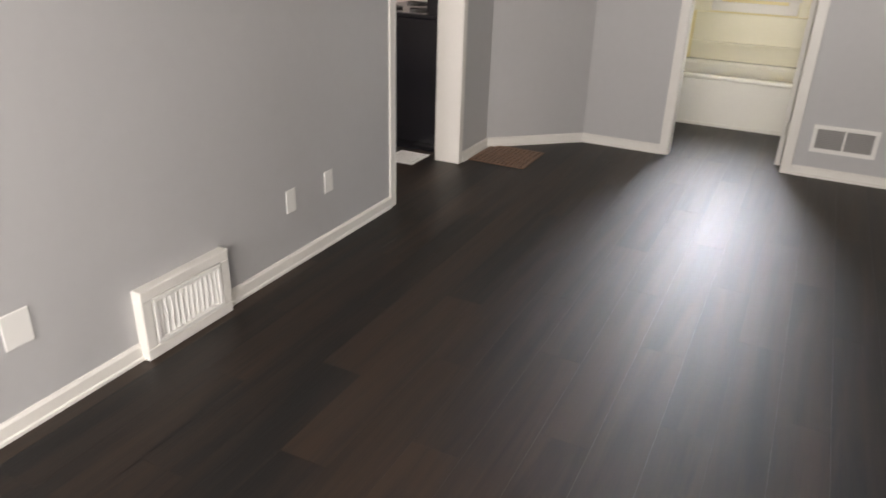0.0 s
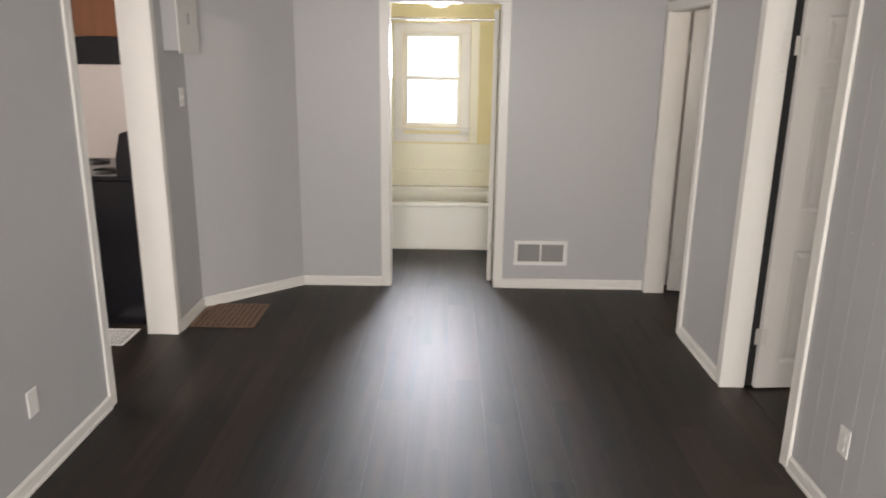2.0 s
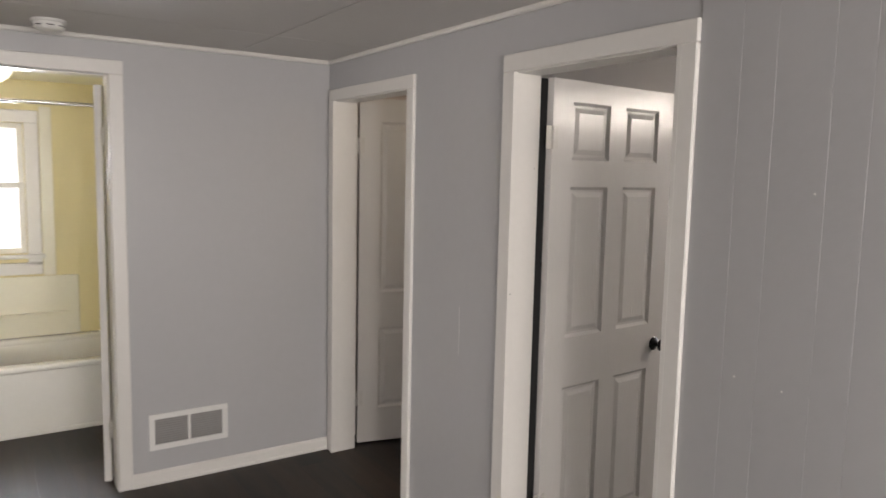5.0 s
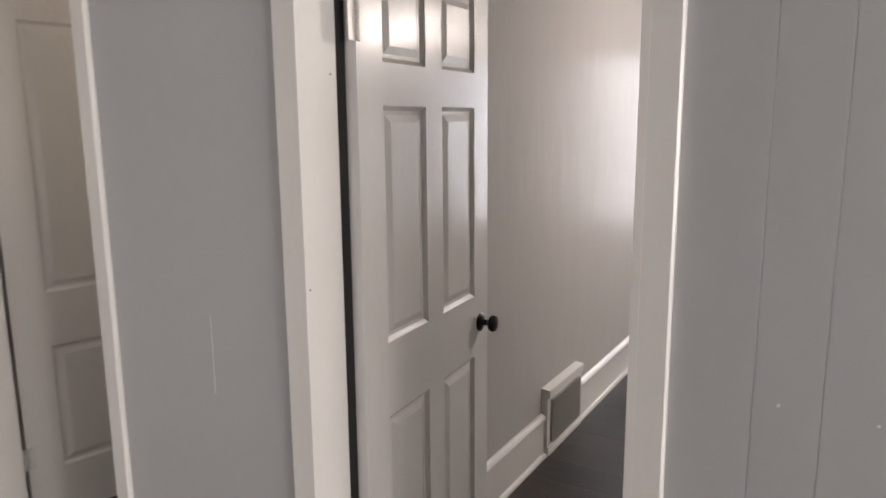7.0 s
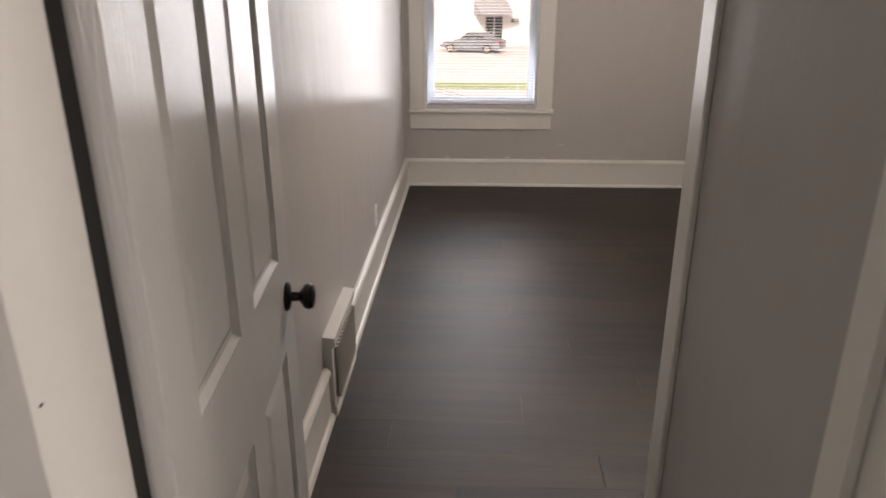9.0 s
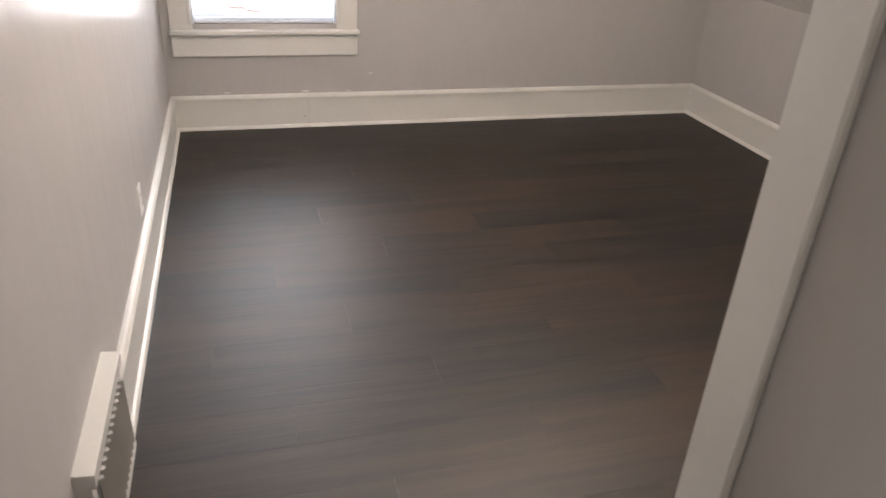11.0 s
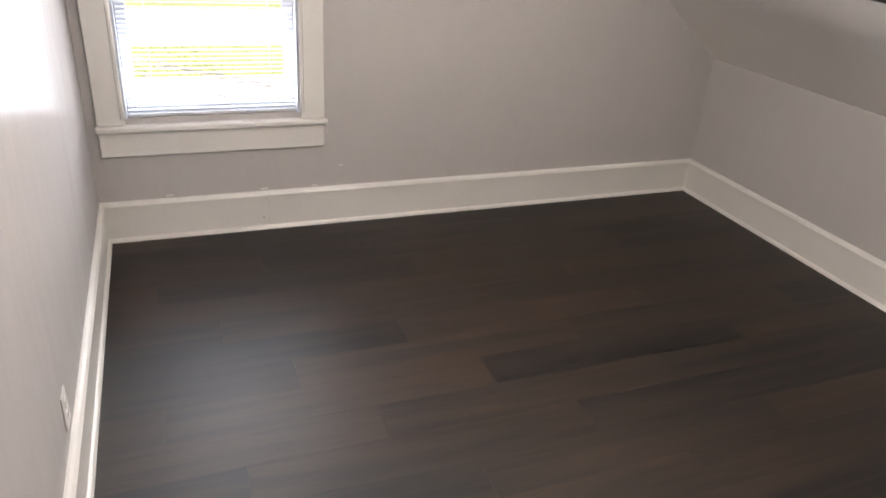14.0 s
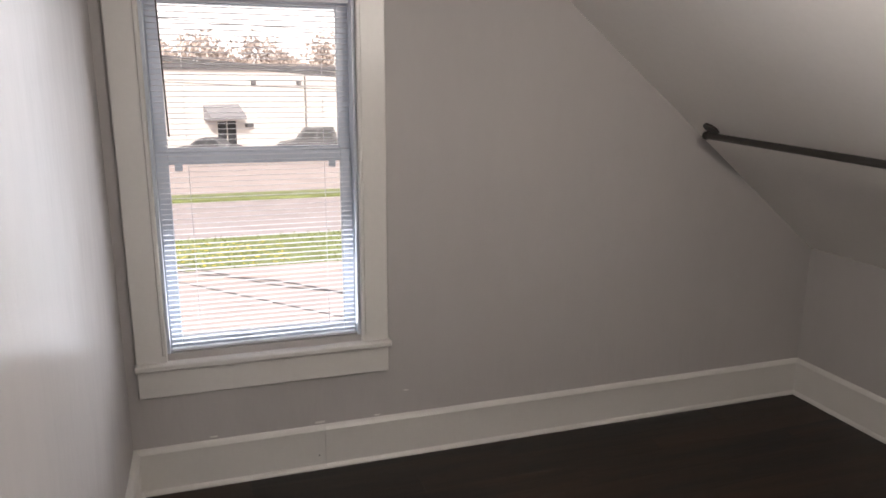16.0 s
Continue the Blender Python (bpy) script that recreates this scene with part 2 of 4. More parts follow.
def part(name, bm, mat, parent=None, label="", smooth=False, m=None):
    bmesh.ops.recalc_face_normals(bm, faces=bm.faces)
    me = bpy.data.meshes.new(name)
    bm.to_mesh(me)
    bm.free()
    me.materials.append(mat)
    if smooth:
        for p in me.polygons:
            p.use_smooth = True
        me.set_sharp_from_angle(angle=radians(35))
    ob = new(name, me)
    if parent:
        ob.parent = parent
    if m is not None:
        ob.matrix_local = m
    if label:
        ob["label"] = label
    return ob


def thing(name, label, category, m=None, group=""):
    ob = new(name)
    ob.empty_display_size = 0.1
    if m is not None:
        ob.matrix_basis = m
    return tagged(ob, label, category, group)


def structure(name, bm, mat, label="", category=""):
    return tagged(part(name, bm, mat), label, category, kind="structure")


# ---- the large structure ----
H = 2.28      # ceiling of the main room
HB = 2.32     # ceiling of the bedroom
XL = -3.22    # left wall
T = 0.115     # partition thickness
D2A, D2B = -2.438, -1.690     # bedroom doorway
D1A, D1B = -0.895, -0.085     # closet doorway
WX = 4.97     # bedroom window wall
BY = -1.53    # bedroom wall beside the door
RY = -5.10    # bedroom knee wall
PX, PY = 1.20, -2.60          # end and face of the entry partition

structure("wall_east", boxes((0, T, -7.5, D2A, 0, 2.5), (0, T, D2A, D2B, 2.052, 2.5), (0, T, D2B, D1A, 0, 2.5),
          (0, T, D1A, D1B, 2.055, 2.5), (0, T, D1B, 0.115, 0, 2.5)), GREY, "grey painted wall with two doorways", "wall")
wall_north = structure("wall_north", boxes((-2.66, -1.963, 0, 0.115, 0, 2.5), (-1.963, -1.165, 0, 0.115, 2.10, 2.5), (-1.165, 0, 0, 0.115, 0, 2.5)),
                       GREY, "grey painted wall with the bathroom doorway", "wall")
bm = bmesh.new()
prism(bm, [(-3.24, -0.555), (-2.64, 0.0), (-2.64, 0.115), (-2.72, 0.115), (-3.42, -0.50), (-3.42, -0.555)], "z", 0, 2.5)
structure("wall_angled", bm, GREY, "angled pale grey wall across the corner", "wall")
structure("wall_west", boxes((-3.36, XL, -7.5, -1.99, 0, 2.5), (-3.36, XL, -1.99, -1.08, 2.25, 2.5)), GREY, "grey painted wall with low outlets", "wall")
structure("wall_stub", boxes((-3.42, -3.24, -1.05, -0.555, 0, 2.5)), GREY, "short grey wall beside the kitchen opening", "wall")
# closing wall out of view; its openings are added for the front lamps
structure("wall_south", boxes((-3.36, -2.85, -7.62, -7.5, 0, 2.5), (-1.75, -1.45, -7.62, -7.5, 0, 2.5), (-0.35, T, -7.62, -7.5, 0, 2.5),
          (-2.85, -1.75, -7.62, -7.5, 0, 0.75), (-1.45, -0.35, -7.62, -7.5, 0, 0.75), (-2.85, -1.75, -7.62, -7.5, 2.15, 2.5),
          (-1.45, -0.35, -7.62, -7.5, 2.15, 2.5)), GREY, "unseen grey wall with two added window openings", "wall")
# ceiling boards with fine joints
bm = bmesh.new()
for i, (x0, x1) in enumerate([(-3.36, -1.753), (-1.747, -0.533), (-0.527, 0)]):
    for y0, y1 in [(-7.5, -4.243), (-4.237, -1.803), (-1.797, -0.56), (-0.554, 0.0)]:
        box(bm, x0, x1, y0, y1, H, H + 0.03)
box(bm, -3.36, 0, -7.5, 0, H + 0.03, H + 0.08)
structure("ceiling", bm, CEIL, "white ceiling boards with thin joints", "ceiling")

# bedroom shell
WA, WB, WZ0, WZ1 = -2.53, -1.70, 0.633, 2.12   # bedroom window opening
structure("wall_window", boxes((WX, WX + 0.16, RY - 0.1, WA, 0, 2.6), (WX, WX + 0.16, WB, BY + 0.1, 0, 2.6), (WX, WX + 0.16, WA, WB, 0, WZ0),
          (WX, WX + 0.16, WA, WB, WZ1, 2.6)), GREIGE, "greige gable wall with a window", "wall")
structure("wall_glossy", boxes((T, WX, BY, BY + 0.1, 0, 2.6)), GREIGE, "glossy greige wall behind the open door", "wall")
structure("wall_knee", boxes((PX, WX, RY - 0.1, RY, 0, 0.89)), GREIGE, "low greige knee wall under the slope", "wall")
structure("wall_partition", boxes((T, PX - 0.004, PY - 0.1, PY, 0, 2.6)), GREIGE, "glossy greige wall beside the entry", "wall")
structure("wall_inner", boxes((PX - 0.1, PX, RY - 0.1, PY - 0.1, 0, 2.6)), GREIGE, "greige wall", "wall")
SL = 0.795
YC = -4.396 + (HB - 1.426) / SL
bm = bmesh.new()
prism(bm, [(RY - 0.1, 1.426 + SL * (RY - 0.1 + 4.396)), (YC, HB), (YC, HB + 0.14), (RY - 0.1, 1.426 + SL * (RY - 0.1 + 4.396) + 0.14)], "x", PX, WX)
structure("ceiling_slope", bm, SLOPE, "pale sloped ceiling under the roof", "ceiling")
structure("ceiling_bedroom", boxes((T, WX, YC, BY + 0.1, HB, HB + 0.1)), CEIL, "flat white bedroom ceiling", "ceiling")

# closet behind the second door
structure("wall_closet", boxes((T, 1.2, 0.115, 0.2, 0, 2.4), (1.2, 1.3, BY + 0.1, 0.2, 0, 2.4)), PINK, "pale closet wall", "wall")
structure("ceiling_closet", boxes((T, 1.3, BY + 0.1, 0.2, 2.4, 2.45)), CEIL, "closet ceiling", "ceiling")

# bathroom shell
BYB = 1.95
structure("wall_bath_back", boxes((-2.75, -1.985, BYB, BYB + 0.15, 0, 2.4), (-1.415, -0.55, BYB, BYB + 0.15, 0, 2.4), (-1.985, -1.415, BYB, BYB + 0.15, 0, 1.03),
          (-1.985, -1.415, BYB, BYB + 0.15, 1.945, 2.4)), YELLOW, "yellow painted bathroom wall with a window", "wall")
structure("wall_bath_sides", boxes((-2.75, -2.65, 0.115, BYB, 0, 2.4), (-0.65, -0.55, 0.115, BYB, 0, 2.4)), YELLOW, "yellow painted bathroom wall", "wall")
structure("ceiling_bath", boxes((-2.75, -0.55, 0.115, BYB + 0.15, 2.235, 2.4)), CREAM, "cream bathroom ceiling", "ceiling")

# kitchen shell
structure("wall_kitchen", boxes((-6.2, -6.1, -4.2, -2.4, 0, 2.5), (-6.2, -6.1, -1.4, 0.8, 0, 2.5), (-6.2, -6.1, -2.4, -1.4, 0, 1.0), (-6.2, -6.1, -2.4, -1.4, 2.0, 2.5),
          (-6.1, -3.36, -4.2, -4.1, 0, 2.5), (-6.1, -2.72, 0.7, 0.8, 0, 2.5)), PINK, "pale kitchen wall", "wall")
structure("wall_kitchen_side", boxes((-3.424, -3.42, -0.99, 0.7, 0, 2.5)), PINK, "pale kitchen wall behind the range", "wall")
structure("ceiling_kitchen", boxes((-6.2, -3.36, -4.2, 0.8, 2.5, 2.6)), CEIL, "kitchen ceiling", "ceiling")

# ---- trims ----


def casing(name, axis, face, a, b, top, w=0.062, d=0.018, side=-1, label="white painted door casing"):
    """Two legs and a head round an opening from a to b, proud of the wall face."""
    bm = bmesh.new()
    f0, f1 = (face - d, face) if side < 0 else (face, face + d)
    for p0, p1, z0, z1 in ((a - w, a, 0, top), (b, b + w, 0, top), (a - w, b + w, top, top + w)):
        if axis == "x":
            box(bm, f0, f1, p0, p1, z0, z1, bevel=0.004)
        else:
            box(bm, p0, p1, f0, f1, z0, z1, bevel=0.004)
    return structure(name, bm, TRIM, label, "trim")


casing("trim_door_2", "x", 0, D2A, D2B, 2.050, w=0.068)
casing("trim_door_1", "x", 0, D1A, D1B, 2.053)
casing("trim_bath", "y", 0, -1.963, -1.165, 2.102, w=0.068)
# added dark strip: the hinge gap's shade put in as colour
structure("trim_gap_shade", boxes((T + 0.003, 0.160, -1.684, -1.676, 0.012, 2.04)), TYRE_AND_SHADE, "dark strip standing for shade in the hinge gap", "trim")
# jamb linings and stops
structure("trim_jamb_2", boxes((-0.0185, T + 0.002, D2B - 0.001, D2B + 0.014, 0, 2.05), (-0.0185, T + 0.002, D2A - 0.014, D2A + 0.001, 0, 2.05), (0.0, T, D2A, D2B, 2.046, 2.056),
          (0.045, 0.062, D2A + 0.004, D2A + 0.016, 0, 2.046)), TRIM, "white painted door jamb", "trim")
structure("trim_jamb_1", boxes((-0.0185, T + 0.02, D1B - 0.001, D1B + 0.014, 0, 2.053), (0.0, T, D1A - 0.012, D1A + 0.004, 0, 2.053), (0.0, T, D1A, D1B, 2.049, 2.06)), TRIM,
          "white painted door jamb", "trim")
structure("trim_jamb_bath", boxes((-1.975, -1.959, 0, 0.115, 0, 2.10), (-1.169, -1.153, 0, 0.115, 0, 2.10), (-1.959, -1.169, 0, 0.115, 2.096, 2.106)), TRIM, "white painted door jamb", "trim")
# kitchen opening edges
structure("trim_kitchen_edge", boxes((-3.365, XL + 0.012, -2.004, -1.985, 0, 2.25), (XL - 0.001, XL + 0.012, -2.05, -2.004, 0, 2.25), bevel=0.003), TRIM, "white corner trim at the kitchen opening", "trim")
structure("trim_post", boxes((-3.425, -3.228, -1.068, -1.05, 0, 2.5), (-3.24, -3.228, -1.05, -1.01, 0, 2.5), bevel=0.003), TRIM, "white painted post face", "trim")
structure("trim_partition_end", boxes((PX - 0.085, PX + 0.012, PY - 0.001, PY + 0.016, 0, HB), (PX, PX + 0.012, PY - 0.08, PY - 0.001, 0, HB), bevel=0.004), TRIM, "white corner board at the partition's end", "trim")


def low_base(name, pts, h=0.072, d=0.014):
    """A low baseboard with a rounded top along wall lines; the room lies to the left of each line."""
    bm = bmesh.new()
    for (x0, y0), (x1, y1) in zip(pts, pts[1:]):
        L = math.hypot(x1 - x0, y1 - y0)
        m = Matrix.Translation((x0, y0, 0)) @ Matrix.Rotation(math.atan2(y1 - y0, x1 - x0), 4, "Z")
        k = len(bm.verts)
        prism(bm, [(0, 0), (d + 0.006, 0), (d + 0.006, 0.012), (d, 0.018), (d, h - 0.012), (d * 0.45, h), (0, h)], "x", 0, L)
        bm.verts.ensure_lookup_table()
        for v in bm.verts[k:]:
            v.co = m @ v.co
    return structure(name, bm, TRIM, "low white painted baseboard", "baseboard")


low_base("baseboard_east_1", [(0, -7.5), (0, D2A - 0.068)])
low_base("baseboard_east_2", [(0, D2B + 0.068), (0, D1A - 0.062)])
low_base("baseboard_north_1", [(0, 0), (-1.097, 0)])
low_base("baseboard_north_2", [(-2.031, 0), (-2.64, 0), (-3.24, -0.555), (-3.24, -1.01)])
low_base("baseboard_west_1", [(XL, -2.05), (XL, -3.47)])
low_base("baseboard_west_2", [(XL, -3.93), (XL, -7.5)])


def tall_base(name, pts, h=0.212):
    bm = bmesh.new()
    for (x0, y0), (x1, y1) in zip(pts, pts[1:]):
        L = math.hypot(x1 - x0, y1 - y0)
        m = Matrix.Translation((x0, y0, 0)) @ Matrix.Rotation(math.atan2(y1 - y0, x1 - x0), 4, "Z")
        k = len(bm.verts)
        prism(bm, [(0, 0), (0.034, 0), (0.033, 0.008), (0.027, 0.016), (0.018, 0.019), (0.018, h - 0.034), (0.026, h - 0.031), (0.027, h - 0.018), (0.018, h - 0.006), (0.008, h), (0, h)], "x", 0, L)
        bm.verts.ensure_lookup_table()
        for v in bm.verts[k:]:
            v.co = m @ v.co
    return structure(name, bm, TRIM, "tall white moulded baseboard with a shoe strip", "baseboard")


tall_base("baseboard_bedroom_window_1", [(WX, RY), (WX, -2.351)])
tall_base("baseboard_bedroom_window_2", [(WX, -2.349), (WX, BY)])
tall_base("baseboard_bedroom_knee", [(PX, RY), (WX, RY)])
tall_base("baseboard_bedroom_left_1", [(WX, BY), (2.20, BY)])
tall_base("baseboard_bedroom_left_2", [(1.745, BY), (T, BY)])
structure("trim_ceiling", boxes((-0.022, 0, -7.5, 0, H - 0.022, H), (-2.64, 0, -0.022, 0, H - 0.022, H), bevel=0.006), TRIM, "thin white ceiling trim", "trim")

# ---- doors ----


def door(name, label, w, h, rows, cols, thick=0.035, m=None):
    """A moulded panel door: hinge edge at the origin, width along x, faces at y = 0 and y = -thick."""
    d = thing(name, label, "door", m)
    bm = bmesh.new()
    xs = [0] + [c for pair in cols for c in pair] + [w]
    zs = [0] + [r for pair in rows for r in pair] + [h]
    for i in range(0, len(xs), 2):
        box(bm, xs[i], xs[i + 1], -thick, 0, 0, h)
    for a, b in cols:
        for j in range(0, len(zs), 2):
            box(bm, a, b, -thick, 0, zs[j], zs[j + 1])
    part("slab", bm, DOORPAINT, d)
    for a, b in cols:
        for z0, z1 in rows:
            bm = bmesh.new()
            box(bm, a, b, -thick + 0.011, -0.011, z0, z1)
            for side in (0, 1):
                # bevelled field and the sloped moulding round it
                ya, yb = (-thick + 0.011, -thick + 0.003) if side == 0 else (-0.011, -0.003)
                r0 = [(a + 0.022, z0 + 0.022), (b - 0.022, z0 + 0.022), (b - 0.022, z1 - 0.022), (a + 0.022, z1 - 0.022)]
                r1 = [(a + 0.042, z0 + 0.042), (b - 0.042, z0 + 0.042), (b - 0.042, z1 - 0.042), (a + 0.042, z1 - 0.042)]
                v0, v1 = [bm.verts.new((x, ya, z)) for x, z in r0], [bm.verts.new((x, yb, z)) for x, z in r1]
                for k in range(4):
                    bm.faces.new((v0[k], v0[(k + 1) % 4], v1[(k + 1) % 4], v1[k]))
                bm.faces.new(v1)
                yo = -thick if side == 0 else 0.0
                o0 = [(a, z0), (b, z0), (b, z1), (a, z1)]
                o1 = [(a + 0.012, z0 + 0.012), (b - 0.012, z0 + 0.012), (b - 0.012, z1 - 0.012), (a + 0.012, z1 - 0.012)]
                v0, v1 = [bm.verts.new((x, yo * 0.97 - (0.0005 if side else -0.0005), z)) for x, z in o0], [bm.verts.new((x, ya, z)) for x, z in o1]
                for k in range(4):
                    bm.faces.new((v0[k], v0[(k + 1) % 4], v1[(k + 1) % 4], v1[k]))
            part("panel", bm, DOORPAINT, d)
    return d


def knob(parent, x, y, z, out):
    bm = bmesh.new()
    m = Matrix.Translation((x, y, z)) @ Matrix.Rotation(radians(90 if out < 0 else -90), 4, "X")
    lathe(bm, [(0.032, 0), (0.032, 0.004), (0.026, 0.009), (0.011, 0.012), (0.010, 0.028), (0.017, 0.034), (0.027, 0.041), (0.029, 0.050), (0.025, 0.059), (0.012, 0.063)], m, 28)
    return part("knob", bm, KNOB, parent, "dark bronze round knob", smooth=True)


def hinge(parent, z, flip=1):
    h = part("hinge", boxes((-0.034, -0.002, -0.0375, -0.035, z - 0.045, z + 0.045), (0.002, 0.03, -0.0375, -0.035, z - 0.045, z + 0.045)), HINGE, parent, "painted metal hinge")
    bm = bmesh.new()
    for k in range(5):
        tube(bm, (0, -0.040, z - 0.045 + k * 0.0182), (0, -0.040, z - 0.029 + k * 0.0182), 0.0065, 10)
    part("pin", bm, HINGE, h, smooth=True)


SIX = [(0.145, 0.775), (0.985, 1.607), (1.715, 1.945)]
d2 = door("door_2", "white six-panel door standing open with a dark knob", 0.785, 2.03, SIX, [(0.115, 0.345), (0.445, 0.675)], m=pose(0.160, -1.681, 0.012, 0, 0, 4.2))
tagged(d2, kind="structure")
knob(d2, 0.722, -0.035, 0.885, -1)
for z in (0.30, 1.80):
    hinge(d2, z)
d1 = door("door_1", "white two-panel wooden closet door standing ajar", 0.78, 2.075, [(0.21, 0.71), (0.925, 1.94)], [(0.128, 0.652)], m=pose(0.178, -0.013, 0.012, 0, 0, -13))
tagged(d1, kind="structure")
for z in (0.28, 1.80):
    hinge(d1, z)
d3 = door("door_3", "white bathroom door swung fully open", 0.78, 2.05, SIX, [(0.115, 0.345), (0.445, 0.675)], m=pose(-1.212, 0.135, 0.012, 0, 0, 70))
tagged(d3, kind="structure")
for z in (0.28, 1.80):
    hinge(d3, z)

# ---- bedroom window ----
win = thing("window_1", "white sash window with open mini blind", "window")
tagged(win, kind="structure")
CW = 0.125
part("casing", boxes((WX - 0.02, WX, WA - CW, WA, WZ0 - 0.03, WZ1), (WX - 0.02, WX, WB, WB + CW, WZ0 - 0.03, WZ1), (WX - 0.022, WX, WA - CW - 0.01, WB + CW + 0.01, WZ1, WZ1 + 0.12), bevel=0.004), TRIM, win)
part("inner_bead", boxes((WX - 0.028, WX, WA - 0.02, WA, WZ0, WZ1), (WX - 0.028, WX, WB, WB + 0.02, WZ0, WZ1), bevel=0.005), TRIM, win)
part("window_sill", boxes((WX - 0.045, WX + 0.02, WA - CW - 0.012, WB + CW + 0.008, WZ0 - 0.06, WZ0 - 0.03), (WX + 0.02, WX + 0.16, WA, WB, WZ0 - 0.06, WZ0 - 0.005), bevel=0.006), TRIM, win)
part("apron", boxes((WX - 0.02, WX, WA - CW, WB + CW, WZ0 - 0.185, WZ0 - 0.06), bevel=0.004), TRIM, win)
part("liner", boxes((WX, WX + 0.16, WA, WA + 0.012, WZ0, WZ1), (WX, WX + 0.16, WB - 0.012, WB, WZ0, WZ1), (WX, WX + 0.16, WA + 0.012, WB - 0.012, WZ1 - 0.012, WZ1)), VINYL, win)


def sash(y0, y1, z0, z1, x, w=0.05):
    s = part("sash", boxes((x, x + 0.03, y0, y0 + w, z0, z1), (x, x + 0.03, y1 - w, y1, z0, z1), (x, x + 0.03, y0 + w, y1 - w, z0, z0 + w), (x, x + 0.03, y0 + w, y1 - w, z1 - w, z1), bevel=0.003), VINYL, win)
    g = part("pane", boxes((x + 0.013, x + 0.017, y0 + w, y1 - w, z0 + w, z1 - w)), GLASS, s)
    g.visible_shadow = False
    return s


low = sash(WA + 0.012, WB - 0.012, WZ0, 1.475, WX + 0.06)
sash(WA + 0.012, WB - 0.012, 1.44, WZ1 - 0.012, WX + 0.095)
for y in (WA + 0.10, WB - 0.10):
    part("latch", boxes((WX + 0.05, WX + 0.06, y - 0.015, y + 0.015, 1.40, 1.43), bevel=0.002), VINYL, low)
blind = thing("window_blind", "white mini blind with open slats and a wand", "blind")
part("headrail", boxes((WX + 0.012, WX + 0.04, WA + 0.02, WB - 0.02, WZ1 - 0.045, WZ1 - 0.013), bevel=0.002), BLIND, blind)
part("bottom_rail", boxes((WX + 0.012, WX + 0.037, WA + 0.02, WB - 0.02, WZ0 + 0.004, WZ0 + 0.016), bevel=0.003), BLIND, blind)
slat_mesh = None
z = WZ0 + 0.035
while z < WZ1 - 0.05:
    if slat_mesh is None:
        bm = bmesh.new()
        prism(bm, [(-0.0115, -0.0010), (0, 0.0008), (0.0115, -0.0010), (0.0115, -0.0004), (0, 0.0014), (-0.0115, -0.0004)], "y", WA + 0.022, WB - 0.022)
        s = part("slat", bm, BLIND, blind)
        slat_mesh = s.data
    else:
        s = new("slat", slat_mesh)
        s.parent = blind
    s.matrix_local = pose(WX + 0.025, 0, z, 0, 7, 0)
    z += 0.0215
for y in (WA + 0.14, WB - 0.14):
    part("ladder_cord", tube(bmesh.new(), (WX + 0.012, y, WZ0 + 0.01), (WX + 0.012, y, WZ1 - 0.02), 0.0009, 6), BLIND, blind)
part("wand", tube(bmesh.new(), (WX + 0.004, WB - 0.075, 1.545), (WX + 0.006, WB - 0.065, WZ1 - 0.03), 0.0035, 8), IRON, blind, "grey tilt wand")

# ---- bathroom ----
bw = thing("window_2", "white bathroom sash window glowing with daylight", "window")
tagged(bw, kind="structure")
part("casing", boxes((-2.075, -1.985, BYB - 0.02, BYB, 0.95, 1.945), (-1.415, -1.325, BYB - 0.02, BYB, 0.95, 1.945), (-2.075, -1.325, BYB - 0.02, BYB, 1.945, 2.03), (-2.075, -1.325, BYB - 0.02, BYB, 0.885, 0.97),
     (-2.09, -1.31, BYB - 0.04, BYB - 0.02, 1.0, 1.03), bevel=0.004), TRIM, bw)
for z0, z1, y in ((1.03, 1.53, BYB + 0.05), (1.49, 1.945, BYB + 0.08)):
    s = part("sash", boxes((-1.985, -1.945, y, y + 0.03, z0, z1), (-1.455, -1.415, y, y + 0.03, z0, z1), (-1.945, -1.455, y, y + 0.03, z0, z0 + 0.04), (-1.945, -1.455, y, y + 0.03, z1 - 0.04, z1), bevel=0.003), TRIM, bw)
    part("pane", boxes((-1.945, -1.455, y + 0.013, y + 0.017, z0 + 0.04, z1 - 0.04)), FROST, s, "opaque pane glowing in place of daylight")
tub = thing("bathtub", "white enamel bathtub with a flat apron", "bathtub")
part("apron", boxes((-2.645, -0.655, 1.08, 1.12, 0, 0.40), (-2.645, -0.655, 1.072, 1.08, 0, 0.03), bevel=0.004), TUBWHITE, tub)
bm = bmesh.new()
rim_o = [(-2.645, 1.065), (-0.655, 1.065), (-0.655, 1.945), (-2.645, 1.945)]
box(bm, -2.645, -0.655, 1.065, 1.16, 0.40, 0.44, bevel=0.015, seg=3)
box(bm, -2.645, -0.655, 1.86, 1.945, 0.40, 0.44, bevel=0.01, seg=2)
box(bm, -2.645, -2.54, 1.16, 1.86, 0.40, 0.44)
box(bm, -0.76, -0.655, 1.16, 1.86, 0.40, 0.44)
part("rim", bm, TUBWHITE, tub, smooth=True)
bm = bmesh.new()
prism(bm, [(1.15, 0.42), (1.22, 0.12), (1.78, 0.12), (1.87, 0.42), (1.89, 0.42), (1.80, 0.09), (1.20, 0.09), (1.13, 0.42)], "x", -2.55, -0.75)
part("basin", bm, TUBWHITE, tub)
sur = thing("tub_surround", "cream plastic tub surround panel with a ledge", "tub surround")
part("panel", boxes((-2.2, -1.10, BYB - 0.014, BYB - 0.002, 0.44, 0.87), bevel=0.003), CREAM, sur)
bm = bmesh.new()
n = 16
